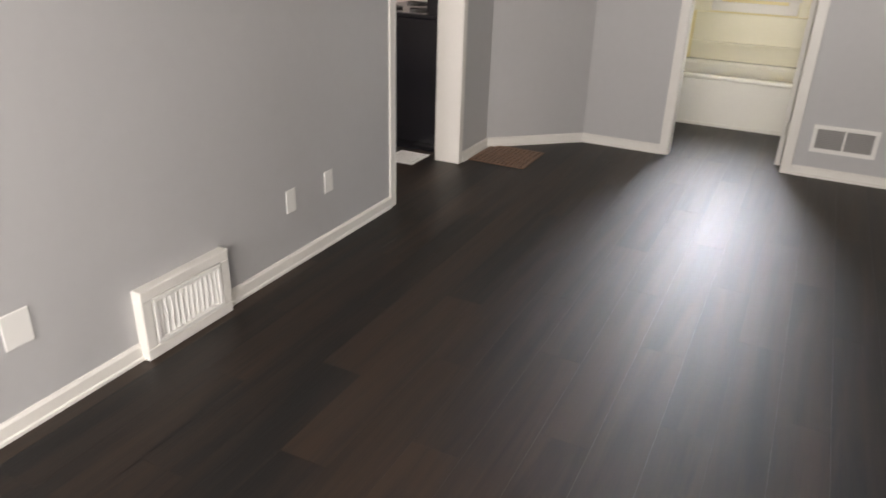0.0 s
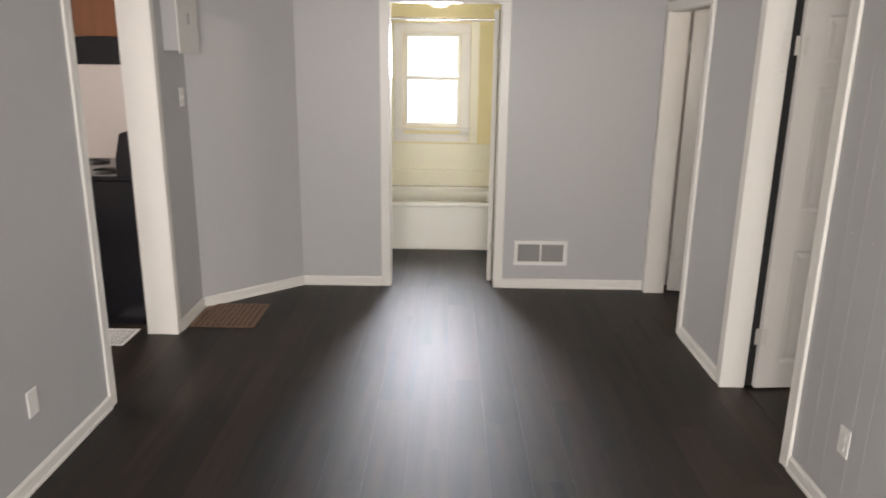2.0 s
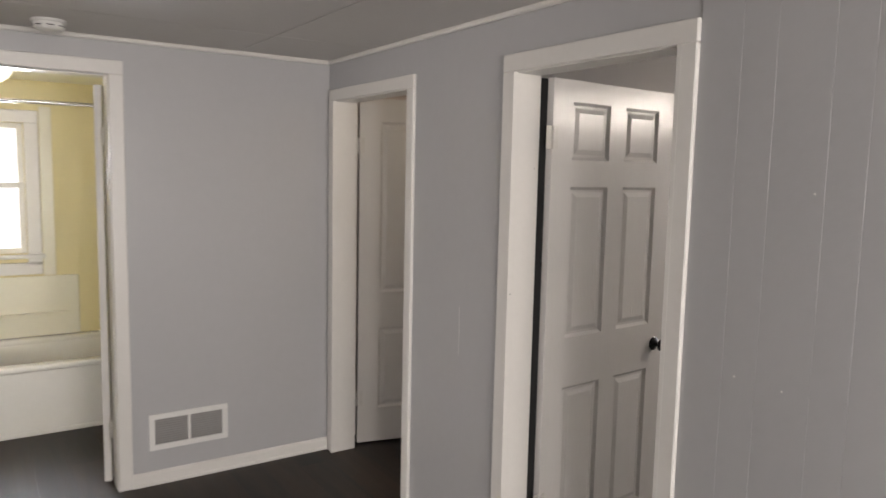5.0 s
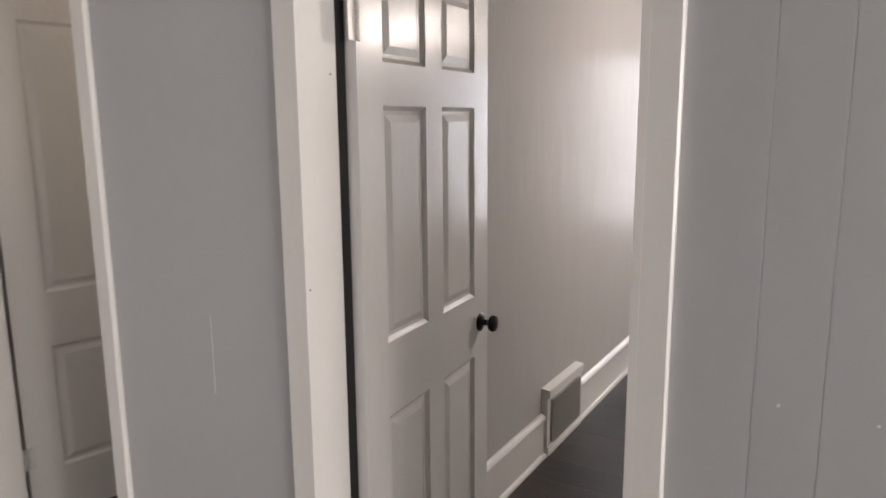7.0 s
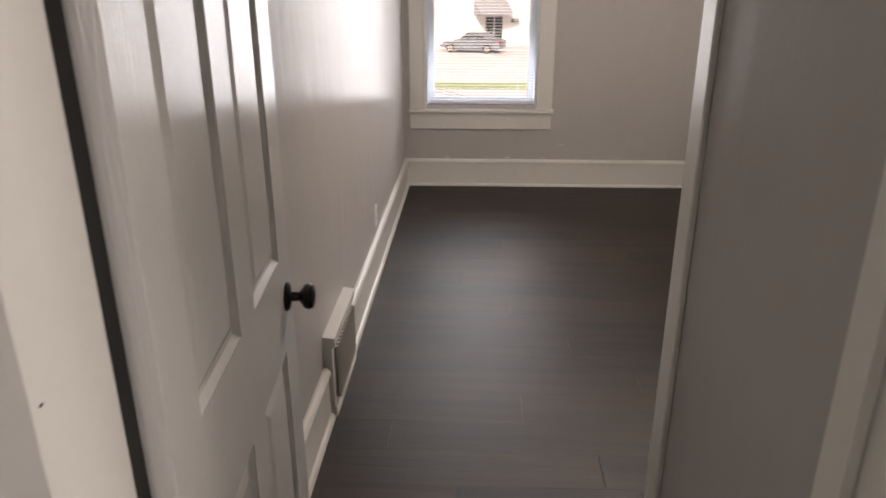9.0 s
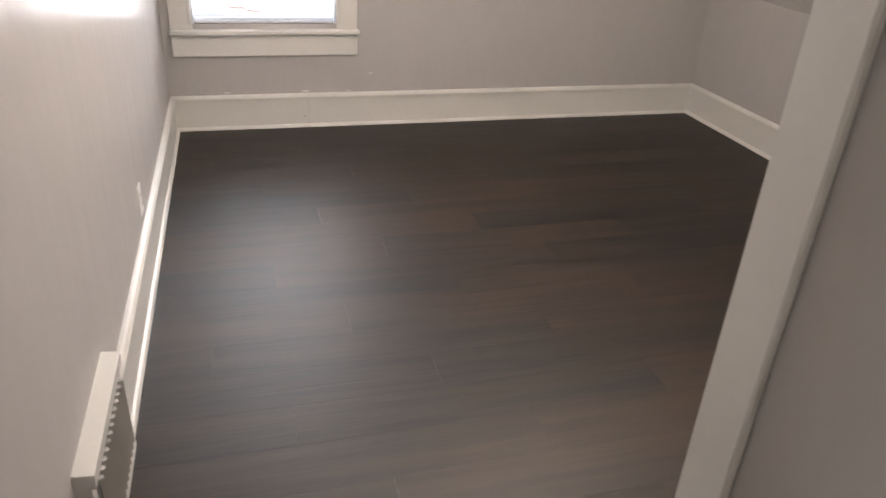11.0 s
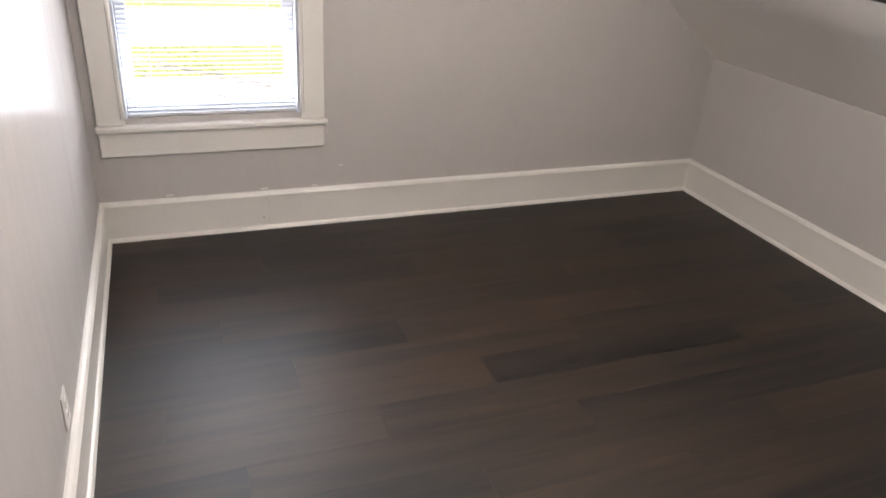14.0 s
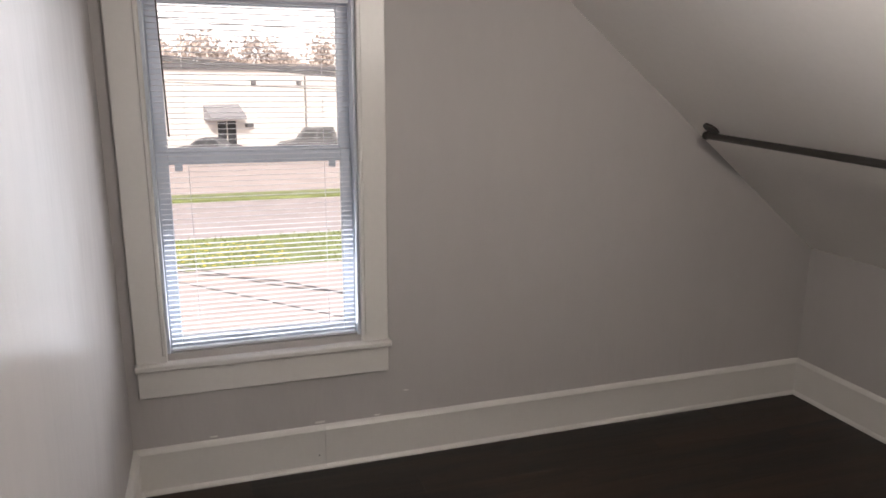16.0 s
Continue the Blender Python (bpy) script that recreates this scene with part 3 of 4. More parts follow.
out = [(-2.2 + 1.05 * i / n, BYB - 0.014 - 0.075 * math.sin(math.pi * min(1, 0.15 + 0.85 * i / n))) for i in range(n + 1)]
prism(bm, out + [(-1.15, BYB - 0.013), (-2.2, BYB - 0.013)], "z", 0.585, 0.61)
part("ledge", bm, CREAM, sur)
for x0, x1 in ((-2.3, -2.08), (-1.32, -1.243)):
    part("window_panel", boxes((x0, x1, BYB - 0.012, BYB - 0.002, 0.875, 2.06)), CREAM, sur)
rod = thing("shower_rod", "chrome shower curtain rod", "shower rod")
part("pole", tube(bmesh.new(), (-2.65, 1.11, 2.03), (-0.65, 1.11, 2.03), 0.0125, 14), CHROME, rod, smooth=True)
for x in (-2.645, -0.655):
    part("flange", tube(bmesh.new(), (x - 0.006, 1.11, 2.03), (x + 0.006, 1.11, 2.03), 0.03, 16), CHROME, rod)


def dome_lamp(label, x, y, z, r):
    l = thing("ceiling_light", label, "ceiling light", pose(x, y, z))
    part("base", lathe(bmesh.new(), [(r * 0.9, -0.02), (r * 0.95, -0.012), (r * 0.95, 0)], Matrix(), 28), PLASTIC, l, smooth=True)
    g = part("shade", lathe(bmesh.new(), [(r * 0.15, -0.105), (r * 0.5, -0.095), (r * 0.8, -0.07), (r * 0.97, -0.04), (r, -0.02)], Matrix(), 32), GLOW, l, "lit frosted glass shade", smooth=True)
    g.visible_shadow = False


dome_lamp("lit frosted dome light on the bathroom ceiling", -1.62, 1.2, 2.235, 0.12)
# unseen closet fixture, added to hold the fill lamp
dome_lamp("added unseen dome light on the closet ceiling", 0.85, -0.95, 2.40, 0.12)
dome_lamp("lit frosted dome light on the bedroom ceiling", 2.8, -3.08, HB, 0.13)

# ---- main room fixtures ----


def outlet(label, m, w=0.072, h=0.116, kind="outlet"):
    """A wall plate: face towards +y of m."""
    o = thing("wall_plate", label, kind, m)
    part("plate", boxes((-w / 2, w / 2, 0, 0.006, -h / 2, h / 2), bevel=0.0025), PLASTIC, o)
    if kind == "outlet":
        for dz in (-0.021, 0.021):
            s = part("socket", boxes((-0.016, 0.016, 0.006, 0.0085, dz - 0.014, dz + 0.014), bevel=0.002), PLASTIC, o)
            part("slots", boxes((-0.008, -0.006, 0.0083, 0.009, dz - 0.005, dz + 0.006), (0.006, 0.008, 0.0083, 0.009, dz - 0.005, dz + 0.006)), DARK, s)
    elif kind == "switch":
        part("toggle", boxes((-0.005, 0.005, 0.006, 0.016, -0.012, 0.010), bevel=0.002), PLASTIC, o)
    return o


outlet("blank white cover plate on the grey wall", pose(XL, -4.37, 0.365, 0, 0, -90), 0.10, 0.125, "blank plate")
outlet("plain white cover plate low on the grey wall", pose(XL, -2.97, 0.345, 0, 0, -90), kind="blank plate")
outlet("plain white cover plate low on the grey wall", pose(XL, -2.66, 0.352, 0, 0, -90), kind="blank plate")
outlet("white outlet plate on the panelled wall", pose(-0.004, -2.86, 0.35, 0, 0, 90))
outlet("white outlet plate above the tall baseboard", pose(3.22, BY, 0.318, 0, 0, 180))
outlet("white light switch on the short wall", pose(-3.24, -0.66, 1.46, 0, 0, -90), kind="switch")

# wall register set into the baseboard
vent = thing("wall_register", "white wooden-framed floor-level heating register", "vent", pose(XL, -3.70, 0, 0, 0, -90))
part("frame", boxes((-0.235, 0.235, 0, 0.05, 0.255, 0.30), (-0.235, 0.235, 0, 0.05, 0, 0.05), (-0.235, -0.185, 0, 0.05, 0.05, 0.255), (0.185, 0.235, 0, 0.05, 0.05, 0.255), bevel=0.004), TRIM, vent)
# dark sheet in place of the shade inside the register
part("shade_backing", boxes((-0.185, 0.185, 0.002, 0.006, 0.05, 0.255)), DARK, vent)
inner = part("grille_frame", boxes((-0.18, 0.18, 0.02, 0.054, 0.235, 0.252), (-0.18, 0.18, 0.02, 0.054, 0.053, 0.07), (-0.18, -0.163, 0.02, 0.054, 0.07, 0.235), (0.163, 0.18, 0.02, 0.054, 0.07, 0.235), bevel=0.002), PLASTIC, vent)
for i in range(12):
    x = -0.148 + i * 0.0269
    part("fin", boxes((-0.0045, 0.0045, -0.012, 0.012, 0.07, 0.235)), PLASTIC, vent, m=pose(x, 0.036, 0, 0, 0, 40))

# return vent on the far wall
v2 = thing("return_vent", "white steel return vent with two louvred halves", "vent", pose(-0.81, 0, 0.281, 0, 0, 180))
part("frame", boxes((-0.205, 0.205, 0, 0.010, 0.068, 0.097), (-0.205, 0.205, 0, 0.010, -0.097, -0.068), (-0.205, -0.175, 0, 0.010, -0.068, 0.068), (0.175, 0.205, 0, 0.010, -0.068, 0.068), (-0.007, 0.007, 0, 0.010, -0.068, 0.068), bevel=0.002), PLASTIC, v2)
# grey sheet and slats: shade between the white louvres, set as colour
part("shade_backing", boxes((-0.175, 0.175, 0.0005, 0.002, -0.068, 0.068)), SHADOWGREY, v2)
for i in range(11):
    for x0, x1 in ((-0.174, -0.008), (0.008, 0.174)):
        part("slat", boxes((x0, x1, -0.0045, 0.0045, -0.0007, 0.0007)), SHADOWGREY, v2, m=pose(0, 0.0055, -0.061 + i * 0.0122, -40, 0, 0))


def floor_grille(label, x0, x1, y0, y1, nx, ny, mat, bar, rim, z=0.008):
    g = thing("floor_grille", label, "floor vent", pose((x0 + x1) / 2, (y0 + y1) / 2, 0))
    w, d = (x1 - x0) / 2, (y1 - y0) / 2
    part("frame", boxes((-w, w, -d, -d + rim, 0, z), (-w, w, d - rim, d, 0, z), (-w, -w + rim, -d + rim, d - rim, 0, z), (w - rim, w, -d + rim, d - rim, 0, z), bevel=0.002), mat, g)
    # dark sheet stands for the shade under the grille bars
    part("shade_backing", boxes((-w + rim, w - rim, -d + rim, d - rim, 0.0005, 0.002)), DARK, g)
    for i in range(1, nx):
        x = -w + rim + (2 * w - 2 * rim) * i / nx
        part("bar", boxes((x - bar, x + bar, -d + rim, d - rim, 0.0022, z - 0.001)), mat, g)
    for i in range(1, ny):
        y = -d + rim + (2 * d - 2 * rim) * i / ny
        part("cross_bar", boxes((-w + rim, w - rim, y - bar, y + bar, 0.002, z - 0.0015)), mat, g)


floor_grille("brown metal floor grille in the angled corner", -3.215, -2.785, -0.93, -0.49, 11, 10, BRONZE, 0.0075, 0.024)
floor_grille("white metal floor register in the kitchen", -3.74, -3.50, -1.26, -1.00, 8, 7, PLASTIC, 0.005, 0.02)

panel = thing("electrical_panel", "pale painted electrical panel box on the short wall", "electrical panel")
part("body", boxes((-3.24, -3.145, -0.88, -0.565, 1.745, 2.24), bevel=0.003), GREY, panel)
pd = part("cover", boxes((-3.145, -3.135, -0.90, -0.55, 1.73, 2.25), bevel=0.003), PLASTIC, panel)
part("latch", boxes((-3.135, -3.130, -0.74, -0.72, 1.90, 1.97), bevel=0.001), SHADOWGREY, pd)

smoke = thing("smoke_detector", "round white smoke detector on the ceiling", "smoke detector", pose(-1.43, -0.26, H))
part("base", lathe(bmesh.new(), [(0.066, -0.012), (0.070, -0.010), (0.070, 0)], Matrix(), 32), PLASTIC, smoke, smooth=True)
part("cap", lathe(bmesh.new(), [(0.020, -0.044), (0.052, -0.042), (0.062, -0.034), (0.062, -0.020), (0.058, -0.012)], Matrix(), 32), PLASTIC, smoke, smooth=True)
for i in range(8):
    a = 2 * math.pi * i / 8
    part("slot", boxes((0.0605, 0.0625, -0.014, 0.014, -0.029, -0.025)), DARK, smoke, m=pose(0, 0, 0, 0, 0, math.degrees(a)))

# kitchen things
rg = thing("kitchen_range", "black enamel kitchen range against the wall", "range", pose(-0.05, 0, 0))
part("body", boxes((-4.07, -3.44, -0.93, -0.17, 0.06, 0.96), bevel=0.006), BLACK, rg)
part("toe_kick", boxes((-4.02, -3.46, -0.91, -0.19, 0.0, 0.06)), BLACK, rg)
part("cooktop", boxes((-4.09, -3.43, -0.935, -0.165, 0.96, 0.99), bevel=0.006), BLACK, rg)
bm = bmesh.new()
prism(bm, [(-3.43, 0.99), (-3.43, 1.25), (-3.455, 1.265), (-3.49, 1.25), (-3.525, 1.10), (-3.53, 0.99)], "y", -0.935, -0.165)
part("backguard", bm, BLACK, rg)
for y in (-0.80, -0.68, -0.42, -0.30):
    part("knob", tube(bmesh.new(), (-3.52, y, 1.06), (-3.555, y, 1.05), 0.022, 14), CHROME, rg)
for x, y in ((-3.92, -0.75), (-3.92, -0.36), (-3.68, -0.75), (-3.68, -0.36)):
    bm = bmesh.new()
    for r in (0.03, 0.055, 0.08):
        bmesh.ops.create_cone(bm, cap_ends=False, segments=20, radius1=r, radius2=r, depth=0.012, matrix=Matrix.Translation((x, y, 0.997)))
    part("burner", bm, IRON, rg)
part("oven_handle", tube(bmesh.new(), (-4.11, -0.86, 0.80), (-4.11, -0.24, 0.80), 0.011, 10), CHROME, rg)
hood = thing("range_hood", "black range hood under the cabinet", "range hood")
bm = bmesh.new()
prism(bm, [(-3.43, 1.66), (-3.93, 1.66), (-3.93, 1.70), (-3.80, 1.82), (-3.43, 1.82)], "y", -0.93, -0.17)
part("shell", bm, BLACK, hood)
cab = thing("wall_cabinet", "brown stained wooden wall cabinet", "cabinet")
part("body", boxes((-3.74, -3.43, -0.93, -0.17, 1.822, 2.45), bevel=0.003), CABINET, cab)
for y0, y1 in ((-0.925, -0.555), (-0.545, -0.175)):
    part("door", boxes((-3.762, -3.742, y0, y1, 1.84, 2.43), bevel=0.004), CABINET, cab)

# ---- bedroom things ----
reg = thing("baseboard_register", "white baseboard register with a metal grille", "vent", pose(1.972, BY, 0, 0, 0, 180))
bm = bmesh.new()
prism(bm, [(0, 0.03), (0.040, 0.03), (0.040, 0.045), (0.034, 0.045), (0.034, 0.29), (0.044, 0.292), (0.046, 0.33), (0, 0.335)], "x", -0.225, 0.225)
part("housing", bm, TRIM, reg)
part("shoe", boxes((-0.225, 0.225, 0, 0.042, 0, 0.03), bevel=0.004), TRIM, reg)
# grey sheet in place of the shade behind the fins
part("shade_backing", boxes((-0.19, 0.19, 0.0342, 0.036, 0.06, 0.275)), SHADOWGREY, reg)
for i in range(13):
    part("fin", boxes((-0.006, 0.006, -0.006, 0.006, 0.06, 0.275)), HINGE, reg, m=pose(-0.174 + i * 0.029, 0.0425, 0, 0, 0, 35))

hr = thing("closet_rod", "dark steel hanging rod on the sloped ceiling", "hanging rod")
ry, rz = -4.21, 1.518
part("pole", tube(bmesh.new(), (4.82, ry, rz), (PX + 0.01, ry, rz - 0.108), 0.016, 14), IRON, hr, smooth=True)
nrm = Vector((0, SL, -1)).normalized()
for x in (4.82, 1.6):
    k = (4.82 - x) / 3.61
    foot = Vector((x, ry, rz - 0.108 * k))
    gap = (1.426 + SL * (foot.y + 4.396) - foot.z) / math.sqrt(1 + SL * SL)
    top = foot - nrm * gap
    bm = bmesh.new()
    tube(bm, foot, top, 0.013, 12)
    part("post", bm, IRON, hr, smooth=True)
    bm = bmesh.new()
    tube(bm, top + nrm * 0.010, top + nrm * 0.001, 0.042, 24)
    part("flange", bm, IRON, hr, smooth=True)
    bm = bmesh.new()
    bmesh.ops.create_uvsphere(bm, u_segments=14, v_segments=10, radius=0.021, matrix=Matrix.Translation(foot))
    part("elbow", bm, IRON, hr, smooth=True)

# small marks in the paint
ww, wl = bpy.data.objects["wall_window"], bpy.data.objects["wall_east"]
for y, z, w, h in ((-1.86, 0.225, 0.035, 0.006), (-2.33, 0.224, 0.045, 0.007), (-2.742, 0.329, 0.022, 0.005), (-2.60, 0.222, 0.03, 0.005)):
    part("paint_chip", boxes((WX - 0.004, WX, y - w / 2, y + w / 2, z - h / 2, z + h / 2), bevel=0.0015), TRIM, ww)
part("scuff_mark", boxes((-0.0006, 0, -1.3455, -1.344, 0.88, 1.09)), TRIM, wl)
for x, z in ((-0.004, 1.20), (0.096, 1.689)):
    bm = bmesh.new()
    tube(bm, (x, D2B - 0.0022, z), (x, D2B - 0.001, z), 0.0018, 8)
    part("nail_hole", bm, DARK, bpy.data.objects["trim_jamb_2"])
bm = bmesh.new()
tube(bm, (WX - 0.0195, -2.32, 0.066), (WX - 0.018, -2.32, 0.066), 0.003, 8)
part("nail_hole", bm, DARK, bpy.data.objects["baseboard_bedroom_window_2"])
for y, z in ((-2.681, 1.124), (-2.821, 1.119), (-2.868, 1.634)):
    bm = bmesh.new()
    tube(bm, (-0.0062, y, z), (-0.005, y, z), 0.0028, 8)
    part("nail_head", bm, TRIM, wl)

# ---- outdoors ----


GROUND = -3.8     # the bedroom is on the upper floor

bm = bmesh.new()
cols = [-1500, -80, 5, 13.5, 26, 32, 39, 43, 50, 80, 3000]
for i in range(len(cols) - 1):
    a, b = cols[i], cols[i + 1]
    q = [bm.verts.new((x, y, GROUND - 0.06)) for x, y in ((a, -1500), (b, -1500), (b, 1500), (a, 1500))]
    bm.faces.new(q)
bmesh.ops.remove_doubles(bm, verts=bm.verts, dist=0.001)
structure("ground", bm, CONCRETE, "pale ground round the house", "ground")


def strip(name, x0, x1, lift, mat, label, cat):
    bm = bmesh.new()
    xs = [x0 + (x1 - x0) * i / 4 for i in range(5)]
    prism(bm, [(x, GROUND + lift) for x in xs] + [(x, GROUND - 0.05) for x in xs[::-1]], "y", -60, 60)
    return structure(name, bm, mat, label, cat)


strip("pavement", 8.0, 22.5, -0.02, CONCRETE, "pale concrete drive and pavement", "pavement")
strip("lawn", 23.4, 28.1, 0.02, GRASS, "green grass verge with dandelions", "grass")
strip("kerb", 22.5, 23.4, 0.05, CONCRETE, "concrete kerb", "kerb")
strip("road", 28.3, 36.2, -0.02, ASPHALT, "worn pinkish grey road", "road")
strip("verge", 36.4, 38.2, 0.05, GRASS, "narrow grass strip", "grass")
strip("parking_lot", 38.4, 57.0, -0.01, CONCRETE, "pale parking lot", "parking lot")
rnd = random.Random(4)
bm = bmesh.new()
for i in range(2600):
    x, y = rnd.uniform(23.45, 28.0), rnd.uniform(-10, 4)
    h, a = rnd.uniform(0.05, 0.13), rnd.uniform(0, 6.28)
    dx, dy = 0.03 * math.cos(a), 0.03 * math.sin(a)
    z = GROUND + 0.018
    bm.faces.new([bm.verts.new(p) for p in ((x - dx, y - dy, z), (x + dx, y + dy, z), (x + rnd.uniform(-.04, .04), y + rnd.uniform(-.04, .04), z + h))])
tagged(part("grass_blades", bm, GRASS), "green grass blades on the verge", "grass", kind="stuff")
bm = bmesh.new()
for i in range(330):
    x, y = rnd.uniform(23.5, 27.0), rnd.uniform(-4.2, 1)
    bmesh.ops.create_cone(bm, cap_ends=True, segments=6, radius1=0.028, radius2=0.02, depth=0.02, matrix=Matrix.Translation((x, y, GROUND + 0.10)))
tagged(part("dandelions", bm, DANDELION), "yellow dandelion heads in the grass", "flowers", kind="stuff")

HAZE = bpy.data.materials.new("white_overcast_sky")
HAZE.use_nodes = True
gb = HAZE.node_tree.nodes["Principled BSDF"]
gb.inputs["Emission Color"].default_value, gb.inputs["Emission Strength"].default_value = (0.95, 0.97, 1.0, 1), 1.4
structure("backdrop", boxes((240, 241, -400, 400, -5, 160)), HAZE, "plain white overcast sky", "sky")
# commercial building across the road
bl = thing("commercial_building", "long white block building with a dark roof edge", "building", pose(57.3, 0.5, GROUND, 0, 0, 24))
part("wall", boxes((0, 12, -45, 45, 0, 6.2)), WHITEWALL, bl)
part("roof_edge", boxes((-0.3, 12.3, -45.2, 45.2, 6.2, 6.5), bevel=0.03), ROOFEDGE, bl)
dr = part("entrance", boxes((-0.08, 0, -5.2, -3.55, 0, 2.45), bevel=0.02), TRIM, bl, "glazed entrance")
for y0, y1 in ((-5.1, -4.42), (-4.33, -3.65)):
    part("pane", boxes((-0.11, -0.08, y0, y1, 0.15, 2.35)), CARGLASS, dr)
bm = bmesh.new()
prism(bm, [(0, 3.6), (-1.2, 2.75), (-1.2, 2.5), (0, 2.5)], "y", -5.45, -2.65)
part("awning", bm, AWNING, bl, "grey cloth awning")
for y in (-6.9, -10.9):
    part("wall_lamp", boxes((-0.25, 0, y, y + 0.35, 5.0, 5.35), bevel=0.03), ROOFEDGE, bl)
part("meter_box", boxes((-0.3, 0, -6.5, -5.9, 1.85, 2.15), bevel=0.03), ROOFEDGE, bl)
part("downpipe", tube(bmesh.new(), (-0.1, -11.3, 0), (-0.1, -11.3, 6.2), 0.08, 10), SHADOWGREY, bl)


def car(label, m, L, Hh, wagon):
    """Length along x, front at -x; the body is lofted from side outlines."""
    c = thing("parked_car", label, "car", m, "cars in the lot")
    W = 0.9
    low_line = [(-L / 2, 0.35), (-L / 2 + 0.05, 0.62), (-L / 2 + 0.35, 0.78), (-L * 0.22, 0.92), (L * 0.36, 0.95), (L / 2 - 0.06, 0.90), (L / 2, 0.6), (L / 2 - 0.04, 0.32), (L * 0.3, 0.22), (-L * 0.3, 0.22)]
    bm = bmesh.new()
    prism(bm, low_line, "y", -W, W)
    bmesh.ops.bevel(bm, geom=[e for e in bm.edges if abs(e.verts[0].co.y - e.verts[1].co.y) < 0.01], offset=0.07, segments=2, affect="EDGES")
    part("body", bm, CARPAINT, c, smooth=True)
    back = L * 0.47 if wagon else L * 0.36
    top_back = L * 0.40 if wagon else L * 0.20
    base, roof = [(-L * 0.21, 0.90), (back, 0.92)], [(-L * 0.05, Hh), (top_back, Hh)]
    bm = bmesh.new()
    v = []
    for (x, z), w in ((base[0], W - 0.05), (base[1], W - 0.05), (roof[1], W - 0.22), (roof[0], W - 0.22)):
        v.append((bm.verts.new((x, -w, z)), bm.verts.new((x, w, z))))
    for i in range(4):
        a, b = v[i], v[(i + 1) % 4]
        bm.faces.new((a[0], b[0], b[1], a[1]))
    bm.faces.new([p[0] for p in v])
    bm.faces.new([p[1] for p in v][::-1])
    bmesh.ops.recalc_face_normals(bm, faces=bm.faces)
    bmesh.ops.bevel(bm, geom=list(bm.edges), offset=0.05, segments=2, affect="EDGES")
    part("cabin", bm, CARPAINT, c, smooth=True)
    for s in (-1, 1):
        for fa, fb in ((0.10, 0.47), (0.52, 0.9)):
            q = []
            for f, k in ((fa, 0.15), (fb, 0.15), (fb, 0.85), (fa, 0.85)):
                xb, xr = base[0][0] + (base[1][0] - base[0][0]) * f, roof[0][0] + (roof[1][0] - roof[0][0]) * f
                q.append((xb + (xr - xb) * k, s * (W - 0.05 - 0.17 * k + 0.012), 0.91 + (Hh - 0.91) * k))
            bm = bmesh.new()
            lo = [bm.verts.new(p) for p in q]
            hi = [bm.verts.new((p[0], p[1] - s * 0.03, p[2])) for p in q]
            bm.faces.new(lo)
            bm.faces.new(hi[::-1])
            for i in range(4):
                bm.faces.new((lo[i], lo[(i + 1) % 4], hi[(i + 1) % 4], hi[i]))
            part("side_window", bm, CARGLASS, c)
        part("tail_lamp", boxes((L / 2 - 0.16, L / 2 - 0.01, s * 0.66 - 0.2, s * 0.66 + 0.2, 0.68, 0.86), bevel=0.03), RED, c, "red tail lamp")
        part("headlight", boxes((-L / 2 + 0.02, -L / 2 + 0.25, s * 0.66 - 0.18, s * 0.66 + 0.18, 0.60, 0.74), bevel=0.03), PLASTIC, c)
        for x in (-L * 0.31, L * 0.30):
            wl = part("wheel", tube(bmesh.new(), (x, s * 0.70, 0.33), (x, s * 0.93, 0.33), 0.33, 22), TYRE_AND_SHADE, c)
            part("rim", tube(bmesh.new(), (x, s * 0.92, 0.33), (x, s * 0.945, 0.33), 0.21, 16), CHROME, wl)
    return c


car("dark sedan parked in front of the building", pose(55.0, -1.9, GROUND, 0, 0, -110), 4.7, 1.45, False)
car("dark wagon parked in front of the building", pose(57.8, -9.4, GROUND, 0, 0, -100), 4.9, 1.90, True)


def tree(label, x, y, h, seed):
    r = random.Random(seed)
    t = thing("tree", label, "tree", pose(x, y, GROUND), "bare trees behind the building")
    bm = bmesh.new()
    tube(bm, (0, 0, 0), (0.2, 0.1, h * 0.5), 0.28, 8, 0.16)
    tips = []
    for i in range(9):
        a, e = r.uniform(0, 6.28), r.uniform(0.5, 1.2)
        s = Vector((0.15, 0.08, h * r.uniform(0.3, 0.5)))
        d = Vector((math.cos(a) * math.cos(e), math.sin(a) * math.cos(e), math.sin(e)))
        q = s + d * h * r.uniform(0.25, 0.5)
        tube(bm, s, q, 0.11, 6, 0.03)
        for j in range(4):
            d2v = (d + Vector((r.uniform(-.7, .7), r.uniform(-.7, .7), r.uniform(-.2, .6)))).normalized()
            s2 = s.lerp(q, r.uniform(0.4, 1))
            q2 = s2 + d2v * h * r.uniform(0.1, 0.22)
            tube(bm, s2, q2, 0.04, 5, 0.01)
            tips += [q2, s2.lerp(q2, 0.6)]
    part("trunk", bm, BARK, t)
    bm = bmesh.new()
    for p in tips:
        for k in range(16):
            c = p + Vector((r.gauss(0, .5), r.gauss(0, .5), r.gauss(0, .45)))
            u = Vector((r.uniform(-1, 1), r.uniform(-1, 1), r.uniform(-1, 1))) * 0.22
            w = Vector((r.uniform(-1, 1), r.uniform(-1, 1), r.uniform(-1, 1))) * 0.22
            bm.faces.new([bm.verts.new(c + o) for o in (u, w, -u, -w)])
    part("crown", bm, BUDS, t)


